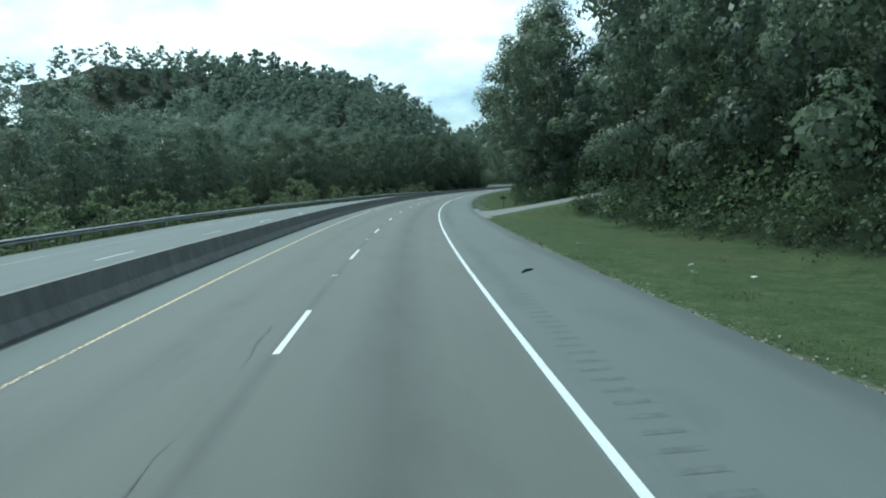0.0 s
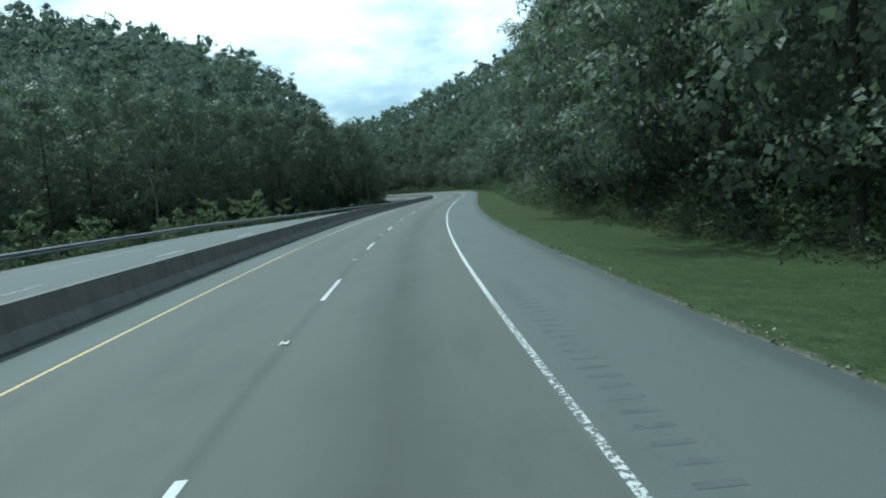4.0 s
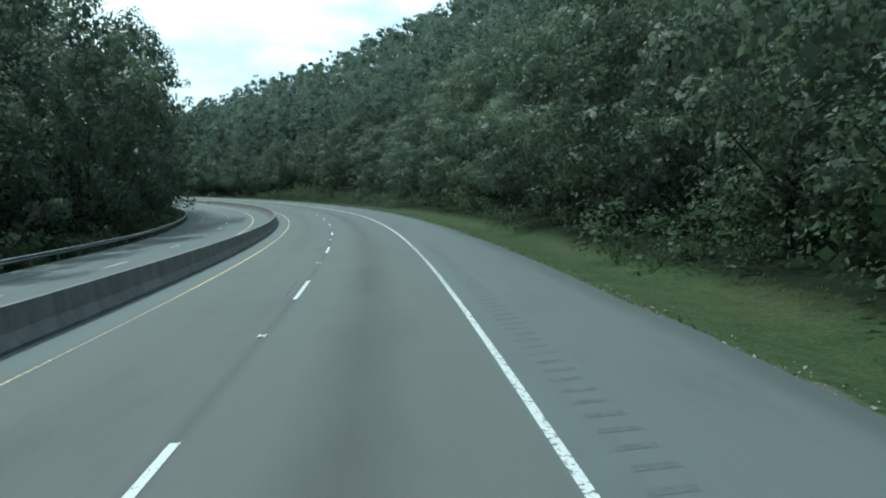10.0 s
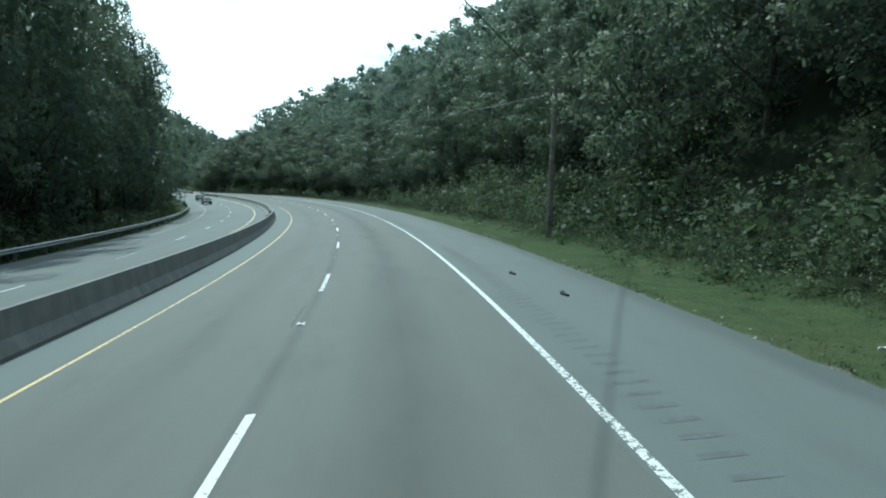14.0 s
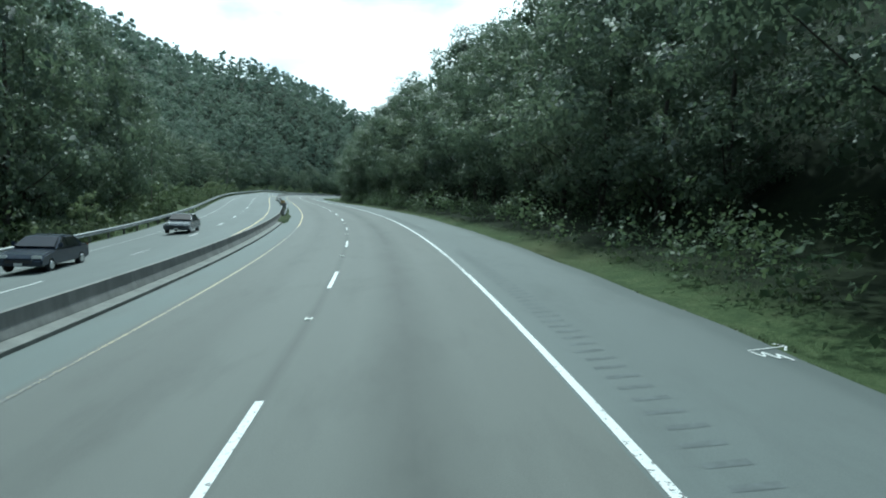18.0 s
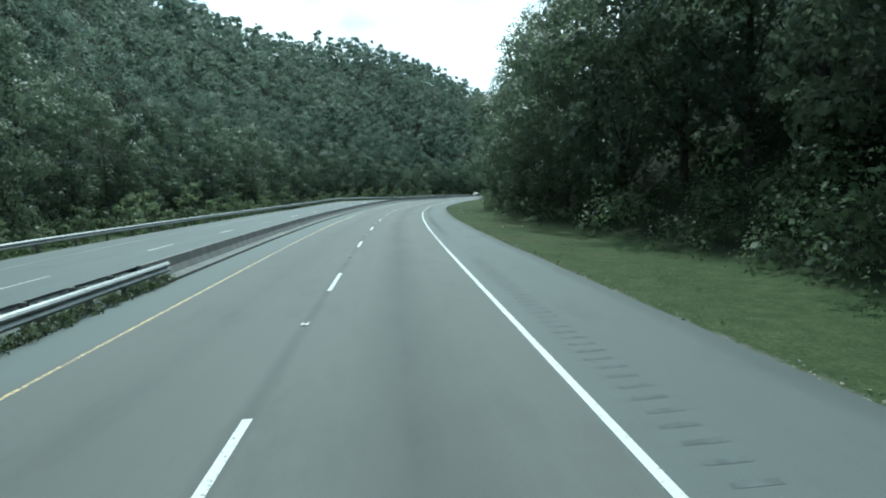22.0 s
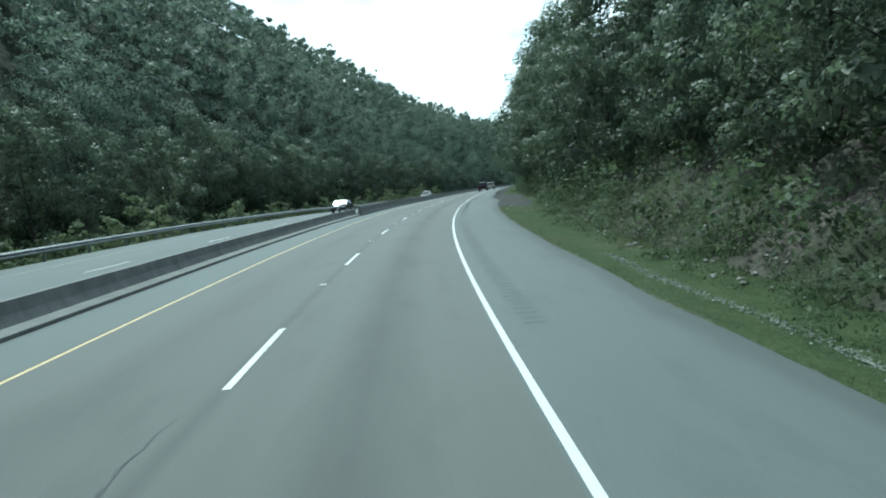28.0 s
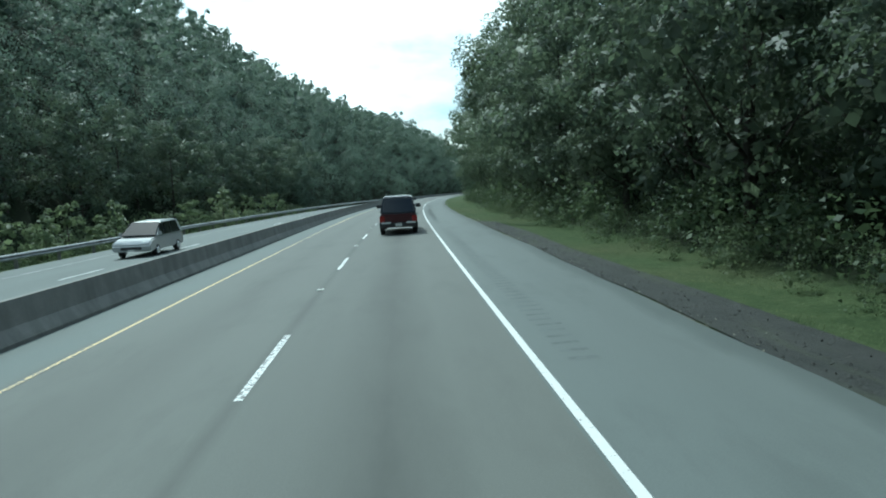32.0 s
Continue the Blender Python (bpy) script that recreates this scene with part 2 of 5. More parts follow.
class Mat:
    """A small builder for node materials."""

    def __init__(self, name, rough=0.6, metal=0.0):
        self.m = bpy.data.materials.new(name)
        self.m.use_nodes = True
        self.nt = self.m.node_tree
        self.bsdf = self.nt.nodes["Principled BSDF"]
        self.bsdf.inputs["Roughness"].default_value = rough
        self.bsdf.inputs["Metallic"].default_value = metal

    def node(self, kind, **values):
        n = self.nt.nodes.new(kind)
        for key, v in values.items():
            n.inputs[key.replace("_", " ")].default_value = v
        return n

    def link(self, a, b):
        self.nt.links.new(a, b)

    def coord(self, which="Object", scale=(1, 1, 1)):
        tc, mp = self.node("ShaderNodeTexCoord"), self.node("ShaderNodeMapping")
        mp.inputs["Scale"].default_value = scale
        self.link(tc.outputs[which], mp.inputs["Vector"])
        return mp.outputs["Vector"]

    def world_coord(self, scale=(1, 1, 1)):
        g, mp = self.node("ShaderNodeNewGeometry"), self.node("ShaderNodeMapping")
        mp.inputs["Scale"].default_value = scale
        self.link(g.outputs["Position"], mp.inputs["Vector"])
        return mp.outputs["Vector"]

    def noise(self, vec, scale, detail=4.0, rough=0.55):
        n = self.node("ShaderNodeTexNoise", Scale=scale, Detail=detail, Roughness=rough)
        self.link(vec, n.inputs["Vector"])
        return n.outputs["Fac"]

    def ramp(self, fac, stops):
        r = self.node("ShaderNodeValToRGB")
        e = r.color_ramp.elements
        while len(e) < len(stops):
            e.new(0.5)
        for k, (p, c) in zip(e, stops):
            k.position = p
            k.color = (c, c, c, 1) if isinstance(c, (int, float)) else (*c, 1)
        self.link(fac, r.inputs["Fac"])
        return r.outputs["Color"]

    def mix(self, fac, a, b, mode="MIX"):
        n = self.node("ShaderNodeMix")
        n.data_type, n.blend_type = "RGBA", mode
        for sock, v in (("Factor", fac), ("A", a), ("B", b)):
            if isinstance(v, (int, float)):
                n.inputs[sock].default_value = v
            elif isinstance(v, tuple):
                n.inputs[sock].default_value = (*v, 1)
            else:
                self.link(v, n.inputs[sock])
        return n.outputs["Result"]

    def math(self, op, a, b=0.0):
        n = self.node("ShaderNodeMath")
        n.operation = op
        for i, v in enumerate((a, b)):
            if isinstance(v, (int, float)):
                n.inputs[i].default_value = v
            else:
                self.link(v, n.inputs[i])
        return n.outputs[0]

    def colour(self, c):
        if isinstance(c, tuple):
            self.bsdf.inputs["Base Color"].default_value = (*c, 1)
        else:
            self.link(c, self.bsdf.inputs["Base Color"])
        return self

    def bump(self, fac, strength=0.3, distance=0.02):
        b = self.node("ShaderNodeBump", Strength=strength, Distance=distance)
        self.link(fac, b.inputs["Height"])
        self.link(b.outputs["Normal"], self.bsdf.inputs["Normal"])
        return self

    def rough(self, sock):
        self.link(sock, self.bsdf.inputs["Roughness"])
        return self


def simple(name, c, rough=0.5, metal=0.0, vary=0.15, scale=8.0):
    m = Mat(name, rough, metal)
    v = m.world_coord()
    f = m.noise(v, scale, 5)
    lo, hi = tuple(x * (1 - vary) for x in c), tuple(min(1, x * (1 + vary)) for x in c)
    m.colour(m.ramp(f, [(0.3, lo), (0.7, hi)]))
    m.bump(m.noise(v, scale * 6, 3), 0.08, 0.01)
    return m.m


def asphalt(name, lane):
    """Worn road asphalt; uv holds metres across and along."""
    m = Mat(name, 0.8)
    uv = m.coord("UV")
    sep = m.node("ShaderNodeSeparateXYZ")
    m.link(uv, sep.inputs[0])
    across = sep.outputs["X"]
    grain = m.noise(uv, 55, 3, 0.7)
    patch = m.noise(m.coord("UV", (0.35, 0.03, 1)), 1.0, 5, 0.6)
    blot = m.noise(m.coord("UV", (0.9, 0.25, 1)), 1.0, 6, 0.65)
    base = m.ramp(grain, [(0.25, (0.085, 0.087, 0.085)), (0.75, (0.123, 0.125, 0.122))])
    base = m.mix(m.ramp(patch, [(0.35, 0.0), (0.7, 0.45)]), base, (0.144, 0.148, 0.144))
    base = m.mix(m.ramp(blot, [(0.52, 0.0), (0.78, 0.5)]), base, (0.064, 0.066, 0.064))
    if lane:
        # oil-darkened strips in the middle of each lane, and dark seal beside the joints
        for centre, width, depth in ((1.75, 0.8, 0.55), (-1.75, 0.7, 0.2), (-0.03, 0.17, 0.42)):
            d = m.math("ABSOLUTE", m.math("SUBTRACT", across, centre))
            f = m.math("SUBTRACT", 1.0, m.math("DIVIDE", d, width))
            f = m.math("MULTIPLY", m.math("MAXIMUM", f, 0.0), m.ramp(blot, [(0.3, 0.5), (0.7, 1.0)]))
            base = m.mix(m.math("MULTIPLY", f, depth * 1.6), base, (0.055, 0.056, 0.055))
        # bleached strip between the yellow line and the median
        f = m.math("MULTIPLY", m.math("SUBTRACT", -3.55, across), 8.0)
        f = m.math("MULTIPLY", m.math("MINIMUM", m.math("MAXIMUM", f, 0.0), 1.0), m.ramp(blot, [(0.3, 0.9), (0.7, 0.5)]))
        base = m.mix(f, base, (0.118, 0.138, 0.142))
    else:
        # broken, darker outer edge
        f = m.math("SUBTRACT", m.math("ADD", across, m.math("MULTIPLY", blot, 0.6)), 6.3)
        base = m.mix(m.ramp(f, [(0.0, 0.0), (0.25, 0.5)]), base, (0.070, 0.074, 0.072))
    # warm dust in the lanes, cool bleached stone on the shoulders
    base = m.mix(1.0, base, (0.97, 1.0, 0.93) if lane else (0.99, 1.10, 1.08), "MULTIPLY")
    m.colour(base)
    m.bump(grain, 0.35, 0.008)
    return m.m


def paint(name, c, wear):
    """Road paint, worn through to the asphalt in flakes."""
    m = Mat(name, 0.6)
    uv = m.coord("UV")
    fine = m.noise(uv, 14, 6, 0.7)
    long = m.noise(m.coord("UV", (0.2, 0.045, 1)), 1.0, 3)
    f = m.math("ADD", m.math("MULTIPLY", fine, 0.75), m.math("MULTIPLY", long, 0.55))
    gone = m.ramp(f, [(wear, 0.0), (wear + 0.03, 1.0)])
    dirt = m.noise(uv, 5, 4)
    col = m.mix(m.ramp(dirt, [(0.3, 0.0), (0.8, 0.35)]), c, tuple(x * 0.7 for x in c))
    m.colour(m.mix(gone, col, (0.12, 0.122, 0.12)))
    m.bump(fine, 0.2, 0.004)
    return m.m


def ground_material():
    m = Mat("grass_ground", 0.95)
    m.bsdf.inputs["Specular IOR Level"].default_value = 0.1
    v = m.world_coord()
    big, mid, fine = m.noise(v, 0.12, 4), m.noise(v, 1.6, 7, 0.72), m.noise(v, 14, 6, 0.75)
    col = m.ramp(mid, [(0.3, (0.046, 0.070, 0.032)), (0.5, (0.077, 0.106, 0.048)), (0.7, (0.118, 0.144, 0.071))])
    col = m.mix(m.ramp(big, [(0.48, 0.0), (0.72, 0.55)]), col, (0.125, 0.118, 0.064))
    col = m.mix(m.ramp(fine, [(0.35, 0.75), (0.62, 0.0)]), col, (0.022, 0.036, 0.012))
    uv = m.coord("UV")
    sep = m.node("ShaderNodeSeparateXYZ")
    m.link(uv, sep.inputs[0])
    # forest floor away from the mown verge, the crowns' shade darkened into its colour; u holds metres beyond the edge
    # of the woods
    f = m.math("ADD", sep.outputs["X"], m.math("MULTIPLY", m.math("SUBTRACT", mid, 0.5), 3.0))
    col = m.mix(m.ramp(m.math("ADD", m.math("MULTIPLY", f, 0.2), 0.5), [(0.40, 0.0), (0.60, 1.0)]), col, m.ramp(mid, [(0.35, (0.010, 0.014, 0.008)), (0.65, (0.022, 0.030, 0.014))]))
    # gravel and dirt where the pavement crumbles
    g = m.math("ADD", sep.outputs["Y"], m.math("MULTIPLY", m.math("SUBTRACT", mid, 0.5), 0.9))
    grit = m.ramp(fine, [(0.3, (0.12, 0.11, 0.095)), (0.7, (0.30, 0.29, 0.26))])
    col = m.mix(m.ramp(g, [(0.05, 0.8), (0.25, 0.0)]), col, grit)
    m.colour(col)
    m.bump(fine, 0.6, 0.06)
    return m.m


def leaf_material(name, dark, light, tint, through_light=0.3, speckle=1.0, gloss=0.22, coarse=1.0):
    """Foliage; speckle: how far single leaves differ, coarse: size of its mottling."""
    m = Mat(name, 0.55)
    g = m.node("ShaderNodeNewGeometry")
    info = m.node("ShaderNodeObjectInfo")
    v = m.world_coord()
    big, mid, fine = m.noise(v, 0.11 / coarse, 3), m.noise(v, 0.75 / coarse, 4), m.noise(v, 4.0 / coarse, 3, 0.6)
    r = m.math("ADD", m.math("MULTIPLY", g.outputs["Random Per Island"], 0.22 * speckle), m.math("MULTIPLY", fine, 0.40 * speckle))
    r = m.math("ADD", r, 0.31 * (1 - speckle))
    r = m.math("ADD", r, m.math("MULTIPLY", mid, 0.45))
    r = m.math("ADD", r, m.math("MULTIPLY", m.math("SUBTRACT", big, 0.5), 0.72))
    r = m.math("ADD", r, m.math("MULTIPLY", m.math("SUBTRACT", info.outputs["Random"], 0.5), 0.26))
    own = m.node("ShaderNodeAttribute")
    own.attribute_name = "tint"
    r = m.math("ADD", r, m.math("MULTIPLY", own.outputs["Fac"], 0.34))
    col = m.ramp(r, [(0.34, dark), (0.58, light), (0.85, tint)])
    warm = m.math("MULTIPLY", m.math("ADD", info.outputs["Random"], big), 0.22)
    col = m.mix(warm, col, (tint[0] * 0.92, tint[1] * 0.82, tint[2] * 0.75))
    m.colour(col)
    m.bsdf.inputs["Specular IOR Level"].default_value = gloss
    tr = m.node("ShaderNodeBsdfTranslucent")
    m.link(m.mix(0.35, col, (tint[0] * 1.25, tint[1] * 1.3, tint[2] * 1.05)), tr.inputs["Color"])
    add = m.node("ShaderNodeMixShader", Fac=through_light)
    out = m.nt.nodes["Material Output"]
    m.link(m.bsdf.outputs[0], add.inputs[1])
    m.link(tr.outputs[0], add.inputs[2])
    m.link(add.outputs[0], out.inputs["Surface"])
    return m.m


def concrete(name, c, streak):
    m = Mat(name, 0.85)
    v = m.world_coord()
    mid, fine = m.noise(v, 1.6, 6, 0.65), m.noise(v, 40, 4, 0.7)
    run = m.noise(m.world_coord((2.2, 2.2, 0.22)), 1.0, 5, 0.6)
    col = m.ramp(mid, [(0.3, tuple(x * 0.75 for x in c)), (0.7, tuple(x * 1.15 for x in c))])
    col = m.mix(m.ramp(run, [(0.45, 0.0), (0.7, streak)]), col, tuple(x * 0.35 for x in c))
    col = m.mix(m.ramp(fine, [(0.4, 0.25), (0.6, 0.0)]), col, tuple(x * 0.6 for x in c))
    m.colour(col)
    m.bump(fine, 0.4, 0.01)
    return m.m


def rock_material():
    m = Mat("rock", 0.9)
    v = m.world_coord()
    mid, fine = m.noise(v, 0.7, 8, 0.65), m.noise(v, 6, 8, 0.7)
    run = m.noise(m.world_coord((1.0, 1.0, 0.12)), 1.0, 5, 0.6)
    col = m.ramp(mid, [(0.3, (0.075, 0.077, 0.068)), (0.5, (0.165, 0.162, 0.144)), (0.72, (0.32, 0.305, 0.265))])
    col = m.mix(m.ramp(m.noise(v, 0.16, 3), [(0.52, 0.0), (0.64, 0.6)]), col, (0.22, 0.168, 0.132))
    col = m.mix(m.ramp(run, [(0.50, 0.0), (0.64, 0.7)]), col, (0.085, 0.09, 0.078))
    col = m.mix(m.ramp(fine, [(0.35, 0.5), (0.55, 0.0)]), col, (0.09, 0.088, 0.08))
    moss = m.noise(v, 1.6, 6, 0.7)
    col = m.mix(m.ramp(moss, [(0.52, 0.0), (0.62, 0.7)]), col, (0.055, 0.075, 0.034))
    m.colour(col)
    m.bump(fine, 0.6, 0.06)
    return m.m


M_ROAD = asphalt("asphalt_lanes", True)
M_SHOULDER = asphalt("asphalt_shoulder", False)
M_WHITE = paint("white_road_paint", (0.66, 0.67, 0.65), 0.71)
M_WHITE_WORN = paint("worn_white_road_paint", (0.66, 0.67, 0.65), 0.68)
M_YELLOW = paint("yellow_road_paint", (0.66, 0.51, 0.25), 0.70)
M_YELLOW_WORN = paint("worn_yellow_road_paint", (0.42, 0.36, 0.22), 0.60)
M_WHITE_FAINT = paint("faded_white_road_paint", (0.42, 0.42, 0.40), 0.66)
M_GROUND = ground_material()
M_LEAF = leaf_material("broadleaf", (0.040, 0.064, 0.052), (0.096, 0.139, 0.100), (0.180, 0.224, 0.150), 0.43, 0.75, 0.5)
# broadleaf again for the massed woods, paler and bluer: aerial haze put into the colour
M_LEAF_HAZED = leaf_material("hazed_broadleaf", (0.068, 0.102, 0.088), (0.118, 0.167, 0.138), (0.160, 0.210, 0.166), 0.48, 0.25, 0.08, 2.4)
M_SHRUB = leaf_material("shrub_leaf", (0.042, 0.072, 0.040), (0.096, 0.142, 0.076), (0.160, 0.196, 0.114), 0.44)
M_GRASS = leaf_material("grass_blade", (0.080, 0.116, 0.053), (0.126, 0.170, 0.078), (0.182, 0.212, 0.118), 0.6, 0.7)
M_YOUNG = leaf_material("young_leaf", (0.062, 0.098, 0.050), (0.136, 0.188, 0.098), (0.205, 0.242, 0.150), 0.50)
M_BARK = simple("bark", (0.055, 0.048, 0.040), 0.95, vary=0.4, scale=3)
M_CONCRETE = concrete("barrier_concrete", (0.215, 0.215, 0.202), 0.4)
M_CURB = concrete("kerb_concrete", (0.185, 0.188, 0.172), 0.4)
M_STEEL = simple("galvanised_steel", (0.27, 0.28, 0.275), 0.5, 0.75, 0.2, 3)
M_STEEL_DARK = simple("weathered_steel_post", (0.17, 0.165, 0.15), 0.7, 0.3, 0.3, 6)
M_WOOD = simple("weathered_pole_wood", (0.19, 0.175, 0.15), 0.9, vary=0.3, scale=5)
M_ROCK = rock_material()

# ---------------------------------------------------------------- mesh helpers


def mesh_of(name, verts, faces, material, uvs=None, smooth=False):
    """A mesh from arrays: verts (n,3), faces (m,4) or (m,3) or a list; uvs one per vertex."""
    me = bpy.data.meshes.new(name)
    verts = np.asarray(verts, np.float32).reshape(-1, 3)
    if isinstance(faces, np.ndarray):
        m, k = faces.shape
        me.vertices.add(len(verts))
        me.vertices.foreach_set("co", verts.ravel())
        me.loops.add(m * k)
        me.loops.foreach_set("vertex_index", faces.astype(np.int32).ravel())
        me.polygons.add(m)
        me.polygons.foreach_set("loop_start", np.arange(0, m * k, k, dtype=np.int32))
        me.polygons.foreach_set("loop_total", np.full(m, k, np.int32))
    else:
        me.from_pydata(verts.tolist(), [], faces)
    me.update(calc_edges=True)
    if uvs is not None:
        lay = me.uv_layers.new(name="uv")
        idx = np.zeros(len(me.loops), np.int32)
        me.loops.foreach_get("vertex_index", idx)
        lay.data.foreach_set("uv", np.asarray(uvs, np.float32)[idx].ravel())
    if smooth:
        me.polygons.foreach_set("use_smooth", np.ones(len(me.polygons), bool))
    me.materials.append(material)
    me.validate()
    return me


def put(name, me, parent=None, label=""):
    ob = new(name, me)
    if parent is not None:
        ob.parent = parent
    if label:
        ob["label"] = label
    return ob


def part(name, bm, material, parent, label=""):
    """Links a bmesh as one mesh object under a thing or a part."""
    me = bpy.data.meshes.new(name)
    bm.to_mesh(me)
    bm.free()
    me.materials.append(material)
    return put(name, me, parent, label)


def grid_faces(nu, nv, off=0):
    i, j = np.meshgrid(np.arange(nu - 1), np.arange(nv - 1), indexing="ij")
    a = (i * nv + j).ravel() + off
    return np.stack([a, a + nv, a + nv + 1, a + 1], 1)


def strip(name, offsets, s0, s1, material, ups=0.0, step=2.0, parent=None, label=""):
    """A sheet swept along the road; offsets across it, seen from above."""
    n = max(2, int(round((s1 - s0) / step)) + 1)
    s = np.linspace(s0, s1, n)
    off = np.asarray(offsets, float)
    ups = np.broadcast_to(np.asarray(ups, float), off.shape)
    p = at(s[:, None], off[None, :], ups[None, :])
    uv = np.stack(np.broadcast_arrays(off[None, :], s[:, None]), -1).reshape(-1, 2)
    f = grid_faces(n, len(off))[:, ::-1]
    return put(name, mesh_of(name, p.reshape(-1, 3), f, material, uv), parent, label)


def prism(name, profile, s0, s1, material, step=2.0, parent=None, label="", smooth=False, shift=None):
    """A closed profile of (a, up) swept along the road, with its ends closed; shift(s) moves it sideways."""
    n = max(2, int(round((s1 - s0) / step)) + 1)
    s = np.linspace(s0, s1, n)
    a, u = np.array(profile, float).T
    k = len(a)
    p = at(s[:, None], a[None, :] + (shift(s)[:, None] if shift else 0.0), u[None, :]).reshape(-1, 3)
    faces = []
    for i in range(n - 1):
        for j in range(k):
            q = (j + 1) % k
            faces.append((i * k + j, i * k + q, (i + 1) * k + q, (i + 1) * k + j))
    faces += [tuple(range(k))[::-1], tuple((n - 1) * k + j for j in range(k))]
    uv = np.stack(np.broadcast_arrays(a[None, :], s[:, None]), -1).reshape(-1, 2)
    return put(name, mesh_of(name, p, faces, material, uv, smooth), parent, label)


def box(bm, x0, x1, y0, y1, z0, z1, bevel=0.0):
    made = bmesh.ops.create_cube(bm, size=1.0, matrix=Matrix.Translation(((x0 + x1) / 2, (y0 + y1) / 2, (z0 + z1) / 2))
                                 @ Matrix.Diagonal((x1 - x0, y1 - y0, z1 - z0, 1)))
    if bevel:
        edges = {e for v in made["verts"] for e in v.link_edges}
        bmesh.ops.bevel(bm, geom=list(edges), offset=bevel, segments=2, affect="EDGES")


def tube(bm, pts, radii, sides=7):
    """A tapered tube through points."""
    rings = []
    for i, (p, r) in enumerate(zip(pts, radii)):
        d = Vector(pts[min(i + 1, len(pts) - 1)]) - Vector(pts[max(i - 1, 0)])
        q = d.to_track_quat("Z", "Y") if d.length > 1e-6 else Vector((0, 0, 1)).to_track_quat("Z", "Y")
        rings.append([bm.verts.new(Vector(p) + q @ Vector((r * math.cos(t), r * math.sin(t), 0)))
                      for t in (2 * math.pi * k / sides for k in range(sides))])
    for a, b in zip(rings, rings[1:]):
        for k in range(sides):
            bm.faces.new((a[k], a[(k + 1) % sides], b[(k + 1) % sides], b[k]))
    bm.faces.new(rings[-1])
    bm.faces.new(rings[0][::-1])


# ---------------------------------------------------------------- the ground
def build_ground():
    s = np.concatenate([np.arange(-40, 40, 4.0), np.arange(40, 68, 1.0), np.arange(68, 836, 4.0), np.arange(836, 934, 1.0), np.arange(934, 1000, 4.0), np.arange(1000, 1459, 12.0)])
    a = np.concatenate([-np.array([290, 240, 200, 170, 145, 125, 108, 94, 82, 72, 64, 57, 51, 46, 42, 39, 36, 33.5, 31, 28.5, 26, 24, 22, 20.5, 19, 18, 17, 16.2]),
                        [-12, -5.5, 0, 4, 6.2, 6.6, 7.2, 7.8, 8.4, 9, 9.6, 10.2, 10.8, 11.4, 12, 12.6, 13.2, 13.8, 14.4, 15, 15.8, 16.8, 18, 20, 22.5, 25, 28, 32, 37, 43, 50, 58, 68, 80, 95, 115, 140, 170, 210, 260, 300]])
    p = ground_at(s[:, None], a[None, :])
    rough = np.random.RandomState(2).uniform(-0.02, 0.02, p.shape[:2]) * ((a > 6.9) | (a < -18))[None, :]
    rough = rough * np.where(((s > 38) & (s < 70)) | ((s > 834) & (s < 936)), 0.0, 1.0)[:, None]
    p[..., 2] += rough
    p[:, (a > -16) & (a < 6.0), 2] -= 0.25
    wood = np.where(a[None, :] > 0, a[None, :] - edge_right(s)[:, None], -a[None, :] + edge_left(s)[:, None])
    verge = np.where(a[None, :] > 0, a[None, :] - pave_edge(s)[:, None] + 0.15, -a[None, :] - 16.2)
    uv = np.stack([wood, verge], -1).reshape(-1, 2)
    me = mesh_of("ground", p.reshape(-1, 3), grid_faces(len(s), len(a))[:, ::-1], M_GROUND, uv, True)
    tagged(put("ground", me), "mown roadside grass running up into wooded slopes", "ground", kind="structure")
    n = 48
    ring = [(3500 * math.cos(2 * math.pi * i / n), 500 + 3500 * math.sin(2 * math.pi * i / n), -14) for i in range(n)]
    me = mesh_of("ground_far", ring, [tuple(range(n))], M_GROUND, [(30, 30)] * n)
    tagged(put("ground_far", me), "distant dark green valley floor beyond the hills", "ground", kind="structure")


build_ground()

# ---------------------------------------------------------------- the road
S_END = 1440.0
road = tagged(strip("road", np.linspace(-5.1, 3.55, 13), -40, S_END, M_ROAD), "two grey asphalt lanes with oil-darkened centres", "road", kind="structure")


def build_shoulder():
    """Shoulder from the lane's edge to the ragged end of the asphalt."""
    s = np.arange(-40, S_END + 1, 1.0)
    rs = np.random.RandomState(12)
    out = pave_edge(s) + np.interp(s, s[::3], rs.uniform(-0.07, 0.07, len(s[::3]))) + rs.uniform(-0.025, 0.025, len(s))
    f = np.array([0, 0.25, 0.5, 0.75, 0.96, 1.0])
    a = 3.55 + (out[:, None] - 3.55) * f
    p = at(s[:, None], a, np.array([0, 0, 0, 0, -0.008, -0.06]))
    uv = np.stack(np.broadcast_arrays(a + (6.6 - out)[:, None] * f, s[:, None]), -1).reshape(-1, 2)
    return put("road_shoulder", mesh_of("road_shoulder", p.reshape(-1, 3), grid_faces(len(s), 6)[:, ::-1], M_SHOULDER, uv))


